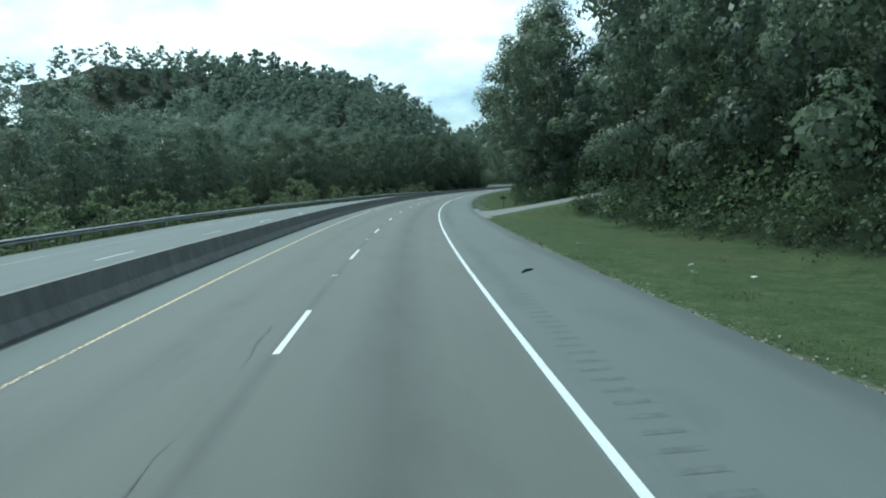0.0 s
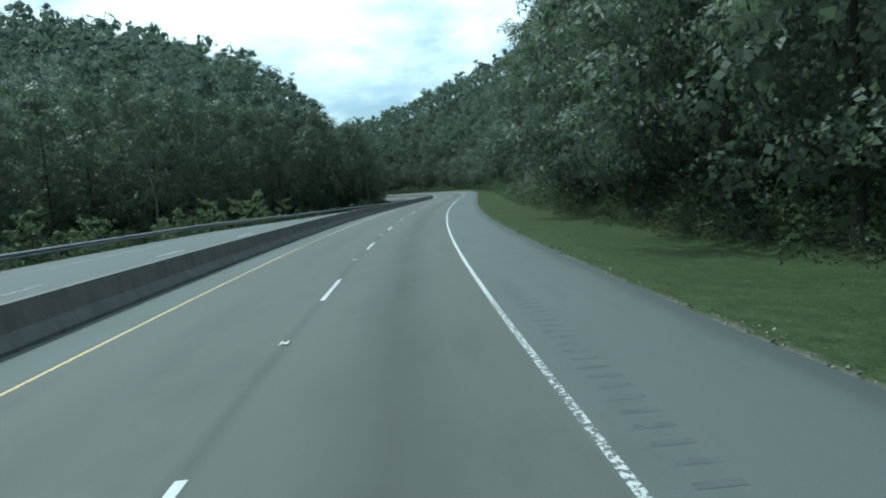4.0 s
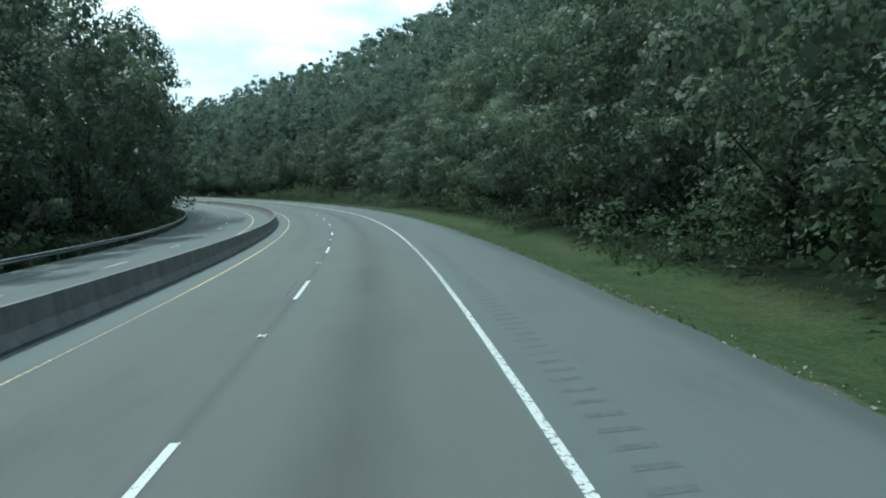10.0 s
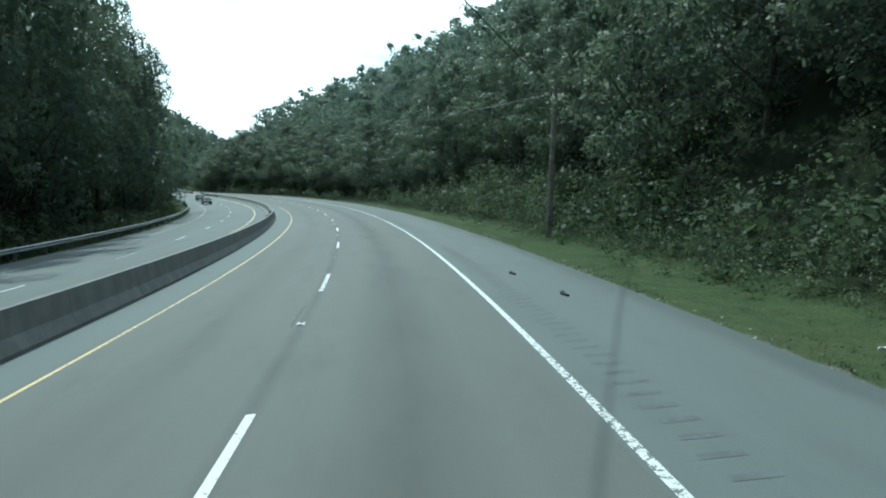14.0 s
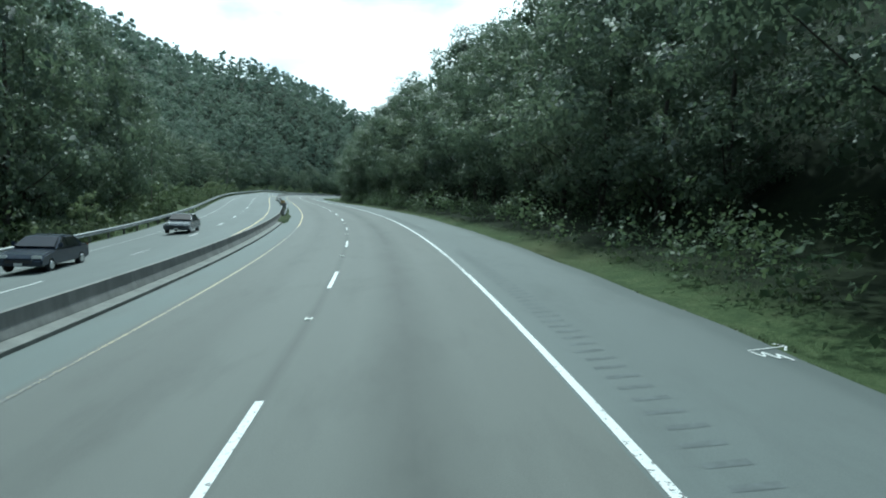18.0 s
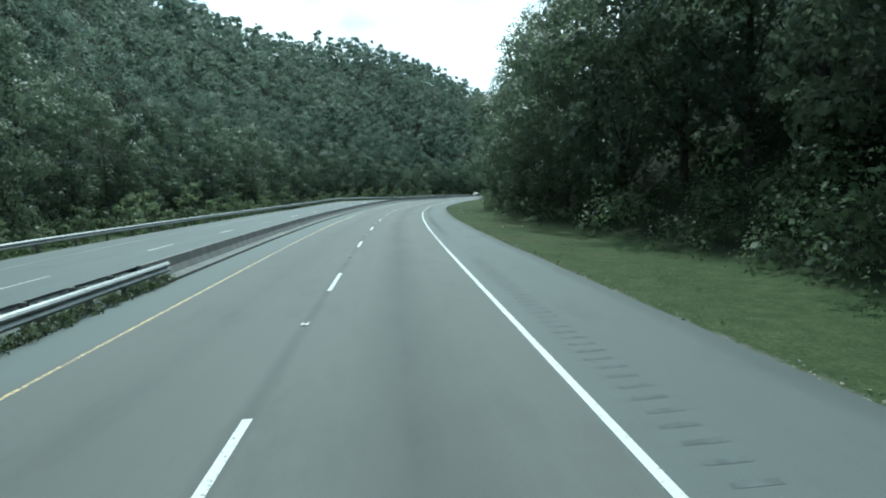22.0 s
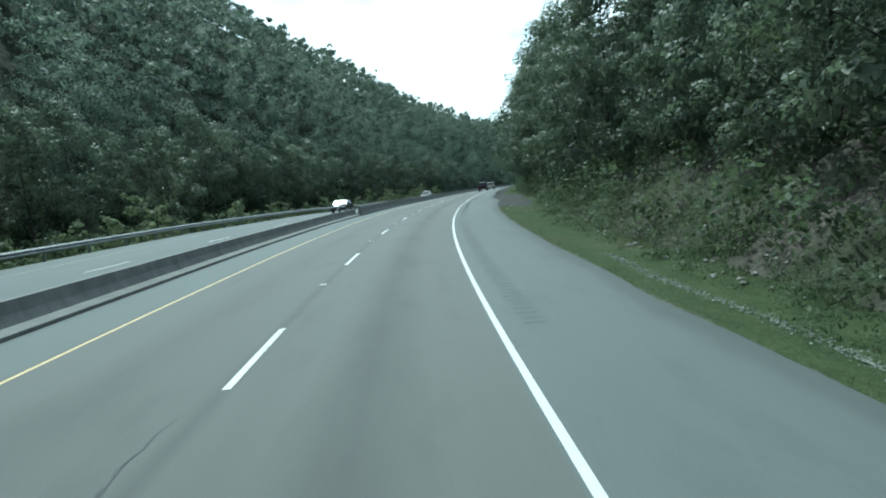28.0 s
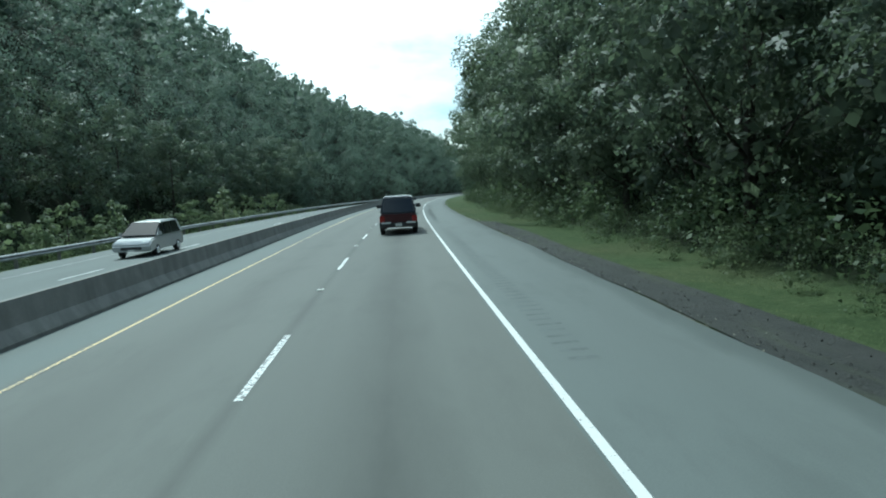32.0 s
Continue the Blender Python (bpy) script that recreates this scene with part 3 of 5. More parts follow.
tagged(build_shoulder(), "paler worn asphalt shoulder beside the grass", "road", kind="structure")
tagged(strip("road_opposite", np.linspace(-16.4, -5.1, 15), -40, S_END, M_SHOULDER), "grey asphalt carriageway for oncoming traffic", "road", kind="structure")
for s0, s1, worn in ((-40, 158, False), (158, 212, True), (212, 372, False), (372, 428, True), (428, 470, False), (470, 548, True), (548, 672, False), (672, 705, True), (705, 1440, False)):
    tagged(strip("edge_line_white", [3.59, 3.695], s0, s1, M_WHITE_WORN if worn else M_WHITE, 0.006),
           "white edge line broken into flakes" if worn else "solid white edge line on the asphalt", "road marking", kind="structure")
for s0, s1, worn in ((-40, 496, False), (496, 552, True), (552, S_END, False)):
    tagged(strip("edge_line_yellow", [-3.49, -3.41], s0, s1, M_YELLOW_WORN if worn else M_YELLOW, 0.006), "yellow edge line almost worn away" if worn else "thin faded yellow edge line beside the median", "road marking", kind="structure")
tagged(strip("edge_line_yellow_opposite", [-7.40, -7.28], -40, S_END, M_YELLOW, 0.006), "faded yellow line along the opposite carriageway", "road marking", kind="structure")
tagged(strip("edge_line_white_opposite", [-14.08, -14.0], -40, S_END, M_WHITE_FAINT, 0.006), "white edge line along the opposite carriageway", "road marking", kind="structure")

DASH_0, DASH_STEP, DASH_LEN = 9.9, 12.192, 3.35


def build_dashes():
    for a in (0.0, -10.45):
        root = tagged(new("lane_line"), "broken white lane line of painted dashes", "road marking", kind="structure")
        k = -3
        while DASH_0 + k * DASH_STEP < 1150:
            s = DASH_0 + k * DASH_STEP + (4.0 if a < -5 else 0.0)
            strip("dash", [a - 0.056, a + 0.056], s, s + DASH_LEN, M_WHITE_WORN if k % 3 == 1 else M_WHITE, 0.006, 0.8, root)
            k += 1


build_dashes()

# ---------------------------------------------------------------- median barrier
B = -5.42  # middle of the barrier
JERSEY = [(0.30, -0.1), (0.30, 0.07), (0.155, 0.33), (0.085, 0.82), (-0.085, 0.82), (-0.155, 0.33), (-0.30, 0.07), (-0.30, -0.1)]
LOW_WALL = [(-0.36, 0.10), (-0.37, 0.17), (-0.46, 0.36), (-0.49, 0.64), (-0.65, 0.64), (-0.68, 0.36), (-0.77, 0.17), (-0.78, 0.10)]
KERB = [(0.0, -0.1), (0.0, 0.085), (-0.03, 0.10), (-0.36, 0.15), (-0.80, 0.15), (-1.12, 0.08), (-1.14, -0.1)]


def wall_line(s):
    """Middle of the plain barrier, which wanders in the median."""
    return np.interp(s, [0, 150, 290, 335, 420, 470, 840, 900, 1100], [-5.25, -5.15, -4.97, -4.83, -5.05, -5.3, -5.4, -5.3, -5.3])


def kerb_line(s):
    """Face of the kerb that carries the low wall."""
    return np.interp(s, [470, 690, 735, 840], [-5.02, -5.02, -5.34, -5.30])


def build_barrier():
    for s0, s1, raised in ((-40, 470, False), (470, 570, True), (634.5, 840, True), (840, 1440, False)):
        root = tagged(new("median_barrier"), "low grey concrete wall on a pale kerb" if raised else "stained grey concrete median barrier wall", "barrier", "median barriers")
        s = s0
        while s < s1 - 1:
            e = min(s + 9.0, s1)
            prism("barrier_segment", LOW_WALL if raised else JERSEY, s, e - 0.012, M_CONCRETE, 3.0, root, shift=kerb_line if raised else wall_line)
            s = e
        if raised:
            prism("kerb_base", KERB, s0, s1, M_CURB, 3.0, root, "pale concrete kerb under the barrier", shift=kerb_line)


build_barrier()
WBEAM = [(0.0, 0.0), (0.045, 0.03), (0.08, 0.075), (0.05, 0.12), (0.0, 0.155), (0.05, 0.19), (0.08, 0.235), (0.045, 0.28), (0.0, 0.31)]


def build_rail(s0, s1, a, face, base=0.42, label="", every=3.81):
    """A W-beam rail on posts; face = +1 turns its corrugation to larger a."""
    root = tagged(new("guardrail"), label, "guardrail", "guardrails")
    prof = [(a + face * x, base + z) for x, z in WBEAM] + [(a + face * x - face * 0.012, base + z) for x, z in WBEAM[::-1]]
    if face < 0:
        prof = prof[::-1]
    s = s0
    while s < s1 - 0.5:
        e = min(s + 7.62, s1)
        prism("rail_panel", prof, s, e + 0.06, M_STEEL, 3.8, root)
        s = e
    bm = bmesh.new()
    box(bm, -0.075, 0.075, -0.05, 0.05, -0.5, base + 0.31)
    me = bpy.data.meshes.new("post")
    bm.to_mesh(me), bm.free()
    me.materials.append(M_STEEL_DARK)
    s = s0 + 0.4
    while s < s1:
        put("post", me, root).matrix_basis = stand(s, a - face * 0.10, float(land(s, a)) + 0.05 if a < -16 else 0.0)
        s += every
    return root


build_rail(-40, 1130, -16.7, 1, 0.40, "long galvanised steel guardrail along the outer roadside")
build_rail(568, 594, B + 0.26, 1, 0.30, "galvanised double guardrail in the median gap", 1.905)
build_rail(568, 594, B - 0.26, -1, 0.30, "galvanised double guardrail in the median gap", 1.905)
build_rail(607.5, 635.5, B + 0.26, 1, 0.30, "galvanised guardrail leading to the concrete barrier", 1.905)
build_rail(607.5, 635.5, B - 0.26, -1, 0.30, "galvanised guardrail leading to the concrete barrier", 1.905)

# ---------------------------------------------------------------- trees


def blades(rs, c, nrm, size):
    """Pointed three-cornered leaves at places c, facing nrm. Returns verts, triangles and facings."""
    n = len(c)
    nrm = nrm / np.linalg.norm(nrm, axis=1)[:, None]
    t = np.cross(nrm, rs.normal(size=(n, 3)))
    t /= np.linalg.norm(t, axis=1)[:, None] + 1e-9
    b = np.cross(nrm, t)
    sz = size * rs.uniform(0.6, 1.4, n)[:, None]
    w = sz * rs.uniform(0.55, 0.85, n)[:, None]
    v = np.stack([c + t * sz, c - t * sz * 0.6 + b * w, c - t * sz * 0.6 - b * w], 1).reshape(-1, 3)
    return v, np.arange(n * 3).reshape(-1, 3), nrm


def quads(rs, c, nrm, size, fold):
    """Folded four-cornered leaves at places c, facing nrm. Returns verts, triangles and facings."""
    n = len(c)
    nrm = nrm / np.linalg.norm(nrm, axis=1)[:, None]
    t = np.cross(nrm, rs.normal(size=(n, 3)))
    t /= np.linalg.norm(t, axis=1)[:, None] + 1e-9
    b = np.cross(nrm, t)
    sz = size * rs.uniform(0.55, 1.45, n)[:, None]
    ln = sz * rs.uniform(0.5, 0.9, n)[:, None]
    v = np.stack([c - t * sz, c - b * ln + nrm * sz * fold * rs.uniform(-1, 1, (n, 1)),
                  c + t * sz, c + b * ln + nrm * sz * fold * rs.uniform(-1, 1, (n, 1))], 1).reshape(-1, 3)
    q = np.arange(n) * 4
    return v, np.concatenate([np.stack([q, q + 1, q + 2], 1), np.stack([q, q + 2, q + 3], 1)]), nrm


def leafy(name, v, f, n, material):
    """Leaf mesh whose shading follows the swell of its lumps."""
    me = mesh_of(name, v, f, material, smooth=True)
    me.normals_split_custom_set_from_vertices(n.astype(float))
    return me


def leaf_cloud(rs, centres, radii, count, size, squash=0.85, heart=0, heart_size=0.5, loose=0.5, flat=0.3, ragged=(0.72, 1.2), tufts=0, lift=0.0, crown=0.0):
    """Foliage lumps: small leaves over each, gathered in tufts if wanted, and broad crumpled sprays that close its heart.
    crown: how far the shading follows the whole crown."""
    centres, radii = np.asarray(centres, float), np.asarray(radii, float)
    outer, outer_r = centres, radii
    if tufts:
        k = np.repeat(np.arange(len(centres)), tufts)
        away = centres[k] * np.array([1, 1, 0])
        d = rs.normal(size=(len(k), 3)) + 0.9 * away / (np.linalg.norm(away, axis=1)[:, None] + 0.5) + np.array([0, 0, 0.45])
        d /= np.linalg.norm(d, axis=1)[:, None]
        outer = centres[k] + d * (radii[k] * rs.uniform(0.7, 1.15, len(k)))[:, None] * np.array([1, 1, squash])
        outer_r = radii[k] * rs.uniform(0.28, 0.5, len(k))
    vs, fs, ns, off = [], [], [], 0
    middle = centres.mean(0) - np.array([0, 0, 0.15 * np.ptp(centres[:, 2])])
    for n, cs, rr, r0, r1, sz, fold in ((count, outer, outer_r, *ragged, size, 0), (heart, centres, radii, 0.35, 0.82, heart_size, 0.4)):
        if not n:
            continue
        w = rr ** 2
        pick = rs.choice(len(cs), n, p=w / w.sum())
        d = rs.normal(size=(n, 3))
        d /= np.linalg.norm(d, axis=1)[:, None]
        d[:, 2] = np.where(d[:, 2] < -0.6, -d[:, 2], d[:, 2])
        rad = rr[pick] * rs.uniform(r0, r1, n)
        c = cs[pick] + d * rad[:, None] * np.array([1, 1, squash])
        facing = d + rs.normal(scale=loose, size=(n, 3)) + np.array([0, 0, 0.25])
        v, f, nrm = quads(rs, c, facing, sz, fold) if fold else blades(rs, c, facing, sz)
        swell = d * (0.8 - 0.7 * lift) * (1 - crown) + nrm * flat + np.array([0, 0, lift])
        if crown:
            out = c - middle
            swell = swell + out * (crown / (np.linalg.norm(out, axis=1)[:, None] + 0.1))
        ns.append(np.repeat(swell / np.linalg.norm(swell, axis=1)[:, None], 4 if fold else 3, axis=0))
        vs.append(v)
        fs.append(f + off)
        off += len(v)
    return np.concatenate(vs), np.concatenate(fs), np.concatenate(ns)


def crown_lumps(rs, height, width, low, lumps, fat=1.0, top=0.84):
    """Lump centres for an uneven rounded crown from low (share of the height) to the top."""
    cs, rr = [], []
    for i in range(lumps):
        f = (i + rs.uniform(0, 1)) / lumps
        z = height * (low + (0.88 - low) * f)
        reach = width * 0.5 * (1 - abs(2 * (0.12 + top * f) - 0.92) ** 2.4)
        ang, q = i * 2.4 + rs.uniform(-0.5, 0.5), reach * (rs.uniform(0.45, 0.95) if i % 4 else 0.15)
        cs.append((q * math.cos(ang), q * math.sin(ang), z))
        rr.append(width * rs.uniform(0.12, 0.24) * fat)
    return cs, rr


def tree_kind(seed, height, width, low, lumps, leaves, size, heart, heart_size):
    """One tree: meshes of its trunk with limbs, and of its crown."""
    rs = np.random.RandomState(seed)
    cs, rr = crown_lumps(rs, height, width, low, lumps)
    bm = bmesh.new()
    bend = rs.uniform(-0.35, 0.35, 2)
    axis = [Vector((bend[0] * math.sin(f * 2.5), bend[1] * math.sin(f * 2.1), height * 0.86 * f)) for f in np.linspace(0, 1, 7)]
    axis[0].z = -1.2
    r0 = height * 0.0095
    tube(bm, axis, [r0 * 1.35, r0, r0 * 0.85, r0 * 0.7, r0 * 0.5, r0 * 0.3, r0 * 0.1], 7)
    for c in cs[:9]:
        z = max(height * low * 0.8, c[2] - width * 0.25)
        base = axis[3].lerp(axis[4], 0.5).copy()
        base = Vector((base.x * 0.6, base.y * 0.6, min(z, height * 0.7)))
        mid = base.lerp(Vector(c), 0.5) + Vector((0, 0, -0.2))
        tube(bm, [base, mid, Vector(c)], [r0 * 0.4, r0 * 0.25, r0 * 0.08], 5)
    trunk = bpy.data.meshes.new("trunk")
    bm.to_mesh(trunk), bm.free()
    trunk.materials.append(M_BARK)
    return trunk, leafy("crown", *leaf_cloud(rs, cs, rr, leaves, size, heart=heart, heart_size=heart_size, tufts=3, ragged=(0.7, 1.15), flat=0.25, crown=0.2), M_LEAF)


KINDS = [tree_kind(11, 17, 10, 0.1, 26, 11004, 0.093, 5382, 0.150), tree_kind(12, 14, 9.5, 0.08, 24, 10337, 0.090, 4844, 0.144),
         tree_kind(13, 20, 10.5, 0.15, 28, 11337, 0.097, 5650, 0.157), tree_kind(14, 11, 8.5, 0.06, 20, 9003, 0.082, 4035, 0.129),
         tree_kind(15, 16, 8.5, 0.1, 24, 9670, 0.090, 4574, 0.144), tree_kind(16, 8, 6.5, 0.04, 15, 6003, 0.075, 2691, 0.110),
         tree_kind(17, 17, 10.5, 0.11, 24, 6600, 0.110, 2200, 0.190), tree_kind(18, 20, 10, 0.13, 26, 6800, 0.110, 2200, 0.190),
         tree_kind(19, 14, 10, 0.1, 22, 6000, 0.110, 2000, 0.190), tree_kind(20, 7, 5, 0.02, 12, 1100, 0.140, 300, 0.220),
         tree_kind(21, 18, 10.5, 0.12, 28, 10925, 0.090, 5382, 0.152), tree_kind(22, 16, 11, 0.10, 26, 10580, 0.090, 5382, 0.152)]
KIND_HEIGHT = (17, 14, 20, 11, 16, 8, 17, 20, 14, 7, 18, 16)
KINDS[9][1].materials[0] = M_YOUNG
TREE_LABELS = ["tall broadleaf tree with a dense dark green crown", "spreading broadleaf tree with low leafy branches",
               "tall forest tree with bare lower trunk and high crown", "bushy broadleaf tree leafy almost to the ground",
               "slender roadside broadleaf tree in full leaf", "small rounded sapling tree on the wood's edge",
               "dark broadleaf tree on the bank beyond the guardrail", "tall dark forest tree at the hill's foot",
               "low spreading broadleaf tree beyond the guardrail", "tall pale green shrub behind the guardrail",
               "tall tree with a wide crown over a dark hollow", "spreading tree whose crown overhangs the grass verge"]


def hollow(s):
    return any(p < s < q for p, q in HOLLOWS)


def in_drive(s, a, margin=1.0):
    return any(abs(s - s0) < half + margin and a < reach for s0, half, climb, reach in DRIVES)


def plant(kind, s, a, scale, turn, sink=0.3, group="roadside trees"):
    word = "shrub" if kind == 9 else "tree"
    root = tagged(new(word), TREE_LABELS[kind], word, group)
    m = ground_at(s, a)
    root.matrix_basis = pose(float(m[0]), float(m[1]), float(m[2]) - sink, 0, 0, turn)
    wide = min(scale, 1.1 + 0.3 * max(scale - 1.1, 0.0))
    root.scale = (wide, wide, scale)
    put("trunk", KINDS[kind][0], root)
    put("crown", KINDS[kind][1], root)


def build_front_trees():
    rs = np.random.RandomState(21)
    s = 16.0
    while s < 1010:
        cliff = 186 < s < 262
        bank = 782 < s < 836
        back = max(float(np.interp(s, VERGE_S, BACK_R)), -1.6)
        a = float(edge_right(s)) + (rs.uniform(5.0, 6.8) if cliff else back + rs.uniform(2.4, 4.2)) + (1.0 if bank else 0) + (0.8 if s < 48 else 0)
        if not in_drive(s, a, 2.0):
            k = rs.choice([3, 5, 4]) if s < 48 or bank or 738 < s < 776 else rs.choice([10, 11, 2], p=[0.45, 0.4, 0.15]) if hollow(s) else rs.choice([0, 1, 2, 3, 4, 10, 11], p=[0.2, 0.2, 0.12, 0.14, 0.12, 0.11, 0.11])
            tall = float(np.interp(s, VERGE_S, TALL_R)) * rs.uniform(0.82, 1.1)
            plant(k, s, a, min(max(tall / KIND_HEIGHT[k], 0.7), 1.45), rs.uniform(0, 360))
        s += rs.uniform(4.8, 7.6)
    for s, a, k in ((63.5, 18, 3), (64.5, 23, 1), (62.5, 28.5, 3), (64, 34, 0), (63, 40, 1), (59, 47, 0), (52, 50, 2), (46, 48, 1)):
        plant(k, s, a, rs.uniform(0.85, 1.1), rs.uniform(0, 360), group="trees along the driveway")
    s = 12.0
    while s < 1060:
        k = 6 + rs.choice(3)
        a = -max(18.8, -float(edge_left(s)) + float(np.interp(s, HILL_S, BACK_L)) + rs.uniform(2.0, 4.5))
        tall = float(np.interp(s, HILL_S, TALL_L)) * rs.uniform(0.82, 1.1)
        plant(k, s, a, min(max(tall / KIND_HEIGHT[k], 0.5), 1.9), rs.uniform(0, 360), group="trees beyond the guardrail")
        s += rs.uniform(6.0, 9.5)
    s = 30.0
    while s < 1000:
        e = -float(edge_left(s))
        if e > 25:
            plant(9, s, -rs.uniform(19.5, min(e - 1.5, 27.0)), rs.uniform(0.35, 0.9), rs.uniform(0, 360), group="shrubs behind the guardrail")
        s += rs.uniform(2.4, 5.5) if s > 640 or s < 200 else rs.uniform(8, 16)


build_front_trees()


def leafy_mass(name, spots, protos, rs, material, label, sink, low=0.75, high=1.25):
    """One mesh of many leafy crowns set on the ground."""
    base = ground_at(spots[:, 0], spots[:, 1])
    allv, allf, alln, tints, off = [], [], [], [], 0
    for p in base:
        v, f, n = protos[rs.randint(len(protos))]
        t, sc = rs.uniform(0, 6.28), rs.uniform(low, high)
        c, q = math.cos(t) * sc, math.sin(t) * sc
        w = np.empty_like(v)
        w[:, 0], w[:, 1], w[:, 2] = v[:, 0] * c - v[:, 1] * q + p[0], v[:, 0] * q + v[:, 1] * c + p[1], v[:, 2] * sc * rs.uniform(0.85, 1.15) + p[2] - sink
        alln.append(np.stack([n[:, 0] * c - n[:, 1] * q, n[:, 0] * q + n[:, 1] * c, n[:, 2] * sc], 1) / sc)
        allv.append(w)
        allf.append(f + off)
        tints.append(np.full(len(v), rs.uniform(-0.5, 0.5)))
        off += len(v)
    v, f = np.concatenate(allv), np.concatenate(allf)
    me = leafy(name, v, f, np.concatenate(alln), material)
    me.attributes.new("tint", "FLOAT", "POINT").data.foreach_set("value", np.concatenate(tints))
    tagged(put(name, me), label, "woods" if "woods" in name else "undergrowth", kind="stuff")
    print(name, len(base), "triangles", len(f))


def wood_protos(seeds, leaves, size, lumps, low, fat, heart, heart_size):
    out = []
    for seed, h, w in seeds:
        r2 = np.random.RandomState(seed)
        cs, rr = crown_lumps(r2, h, w, low, lumps, fat, 0.7)
        out.append(leaf_cloud(r2, cs, rr, leaves, size, heart=heart, heart_size=heart_size, loose=0.4, flat=0.15, ragged=(0.75, 1.22), lift=0.3, crown=0.4))
    return out


def build_woods():
    rs = np.random.RandomState(33)
    seeds = ((41, 17, 9), (42, 19, 8.5), (43, 15, 9.5), (44, 18, 9), (45, 16, 8), (46, 18, 10))
    near, middle, far = [], [], []
    for side in (1, -1):
        d = 7.5
        while d < (135 if side > 0 else 270):
            gap = 6.8 + d * 0.04
            for s in np.arange(-10 + rs.uniform(0, 5), 1440, gap):
                e = float(edge_right(s) + max(float(np.interp(s, VERGE_S, BACK_R)), 0.0) if side > 0 else -edge_left(s) + float(np.interp(s, HILL_S, BACK_L)) * 0.7)
                a = side * (e + d + rs.uniform(-2.2, 2.2))
                q = s + rs.uniform(-2.5, 2.5)
                if abs(a) < 285 and (d < 200 or 530 < s < 720) and not (side > 0 and d < (16 if 776 < q < 842 else 8.5 if q < 60 else 6 if 182 < q < 266 else 10)) and not (side > 0 and in_drive(q, a, 1.5)):
                    (near if d < 21 else middle if d < 62 else far).append((q, a))
            d += gap * 0.95
    for s in np.arange(1010, 1420, 7.0):
        near.append((s, float(edge_right(s)) + rs.uniform(2, 6)))
        near.append((s, float(edge_left(s)) - rs.uniform(0, 5)))
    # all three woods take the leaf colour with haze mixed in
    leafy_mass("near_woods", np.array(near), wood_protos(seeds, 1500, 0.14, 14, 0.08, 1.1, 420, 0.22), rs, M_LEAF_HAZED, "dense broadleaf woods climbing from the roadside", 0.6, 0.72, 1.1)
    leafy_mass("hillside_woods", np.array(middle), wood_protos(seeds, 440, 0.27, 11, 0.15, 1.15, 125, 0.62), rs, M_LEAF_HAZED, "rounded broadleaf crowns packed over the slope", 0.6, 0.7, 1.1)
    leafy_mass("far_woods", np.array(far), wood_protos(seeds, 200, 0.38, 8, 0.22, 1.3, 80, 0.92), rs, M_LEAF_HAZED, "dense mixed broadleaf woods covering the hillsides", 0.6, 0.7, 1.12)
    # undergrowth that hides the foot of the woods
    low = []
    for seed in range(60, 66):
        r2 = np.random.RandomState(seed)
        cs = [(r2.uniform(-0.8, 0.8), r2.uniform(-0.8, 0.8), r2.uniform(0.1, 1.5)) for _ in range(4)]
        low.append(leaf_cloud(r2, cs, [r2.uniform(0.5, 0.9) for _ in cs], 150, 0.054, heart=55, heart_size=0.09))
    right, left = [], []
    slope, plain = [], []
    for seed in range(70, 74):
        r2 = np.random.RandomState(seed)
        cs = [(r2.uniform(-1.0, 1.0), r2.uniform(-1.0, 1.0), r2.uniform(0.1, 1.5)) for _ in range(4)]
        plain.append(leaf_cloud(r2, cs, [r2.uniform(0.6, 1.0) for _ in cs], 150, 0.078, heart=70, heart_size=0.115))
    for d, gap in ((0.2, 1.5), (1.3, 1.7), (2.6, 1.9), (4.2, 2.2), (6.0, 2.6), (8.2, 3.0), (10.6, 3.4), (13.5, 3.8), (17.0, 4.5)):
        for s in np.arange(8, 1010, gap):
            q, a = s + rs.uniform(-0.8, 0.8), float(edge_right(s)) + d + rs.uniform(-0.6, 0.6)
            dark = any(p0 < q < p1 for p0, p1 in DARK)
            if hollow(q) and d < 15 and rs.uniform() < ((0.6 if d < 1 else 0.82) if dark else 0.12 if d < 1 else 0.45 if d < 5 else 0.62):
                continue
            if not in_drive(q, a, 0.5) and not (192 < q < 258 and d < 5.0 and rs.uniform() < (0.92 if d > 1 else 0.75)) and not (783 < q < 834 and d < 6.5 and rs.uniform() < 0.5):
                (right if d < 5 else slope).append((q, a))
    for d, gap in ((-6.0, 7.0), (-3.2, 4.2), (-1.0, 3.4), (1.8, 3.6), (4.2, 4.5), (7.0, 5.5)):
        for s in np.arange(8, 1040, gap):
            a = float(edge_left(s)) - d + rs.uniform(-1.2, 1.2)
            if a < -18.5:
                left.append((s + rs.uniform(-1.5, 1.5), a))
    for a in np.arange(12.5, 46, 1.3):
        for s0, s1 in ((57.8, 63.0),):
            right += [(q, a + rs.uniform(-0.5, 0.5)) for q in np.arange(s0, s1, 1.5) + rs.uniform(-0.4, 0.4)]
    # low weeds where the mown grass ends under the open wood
    weeds = []
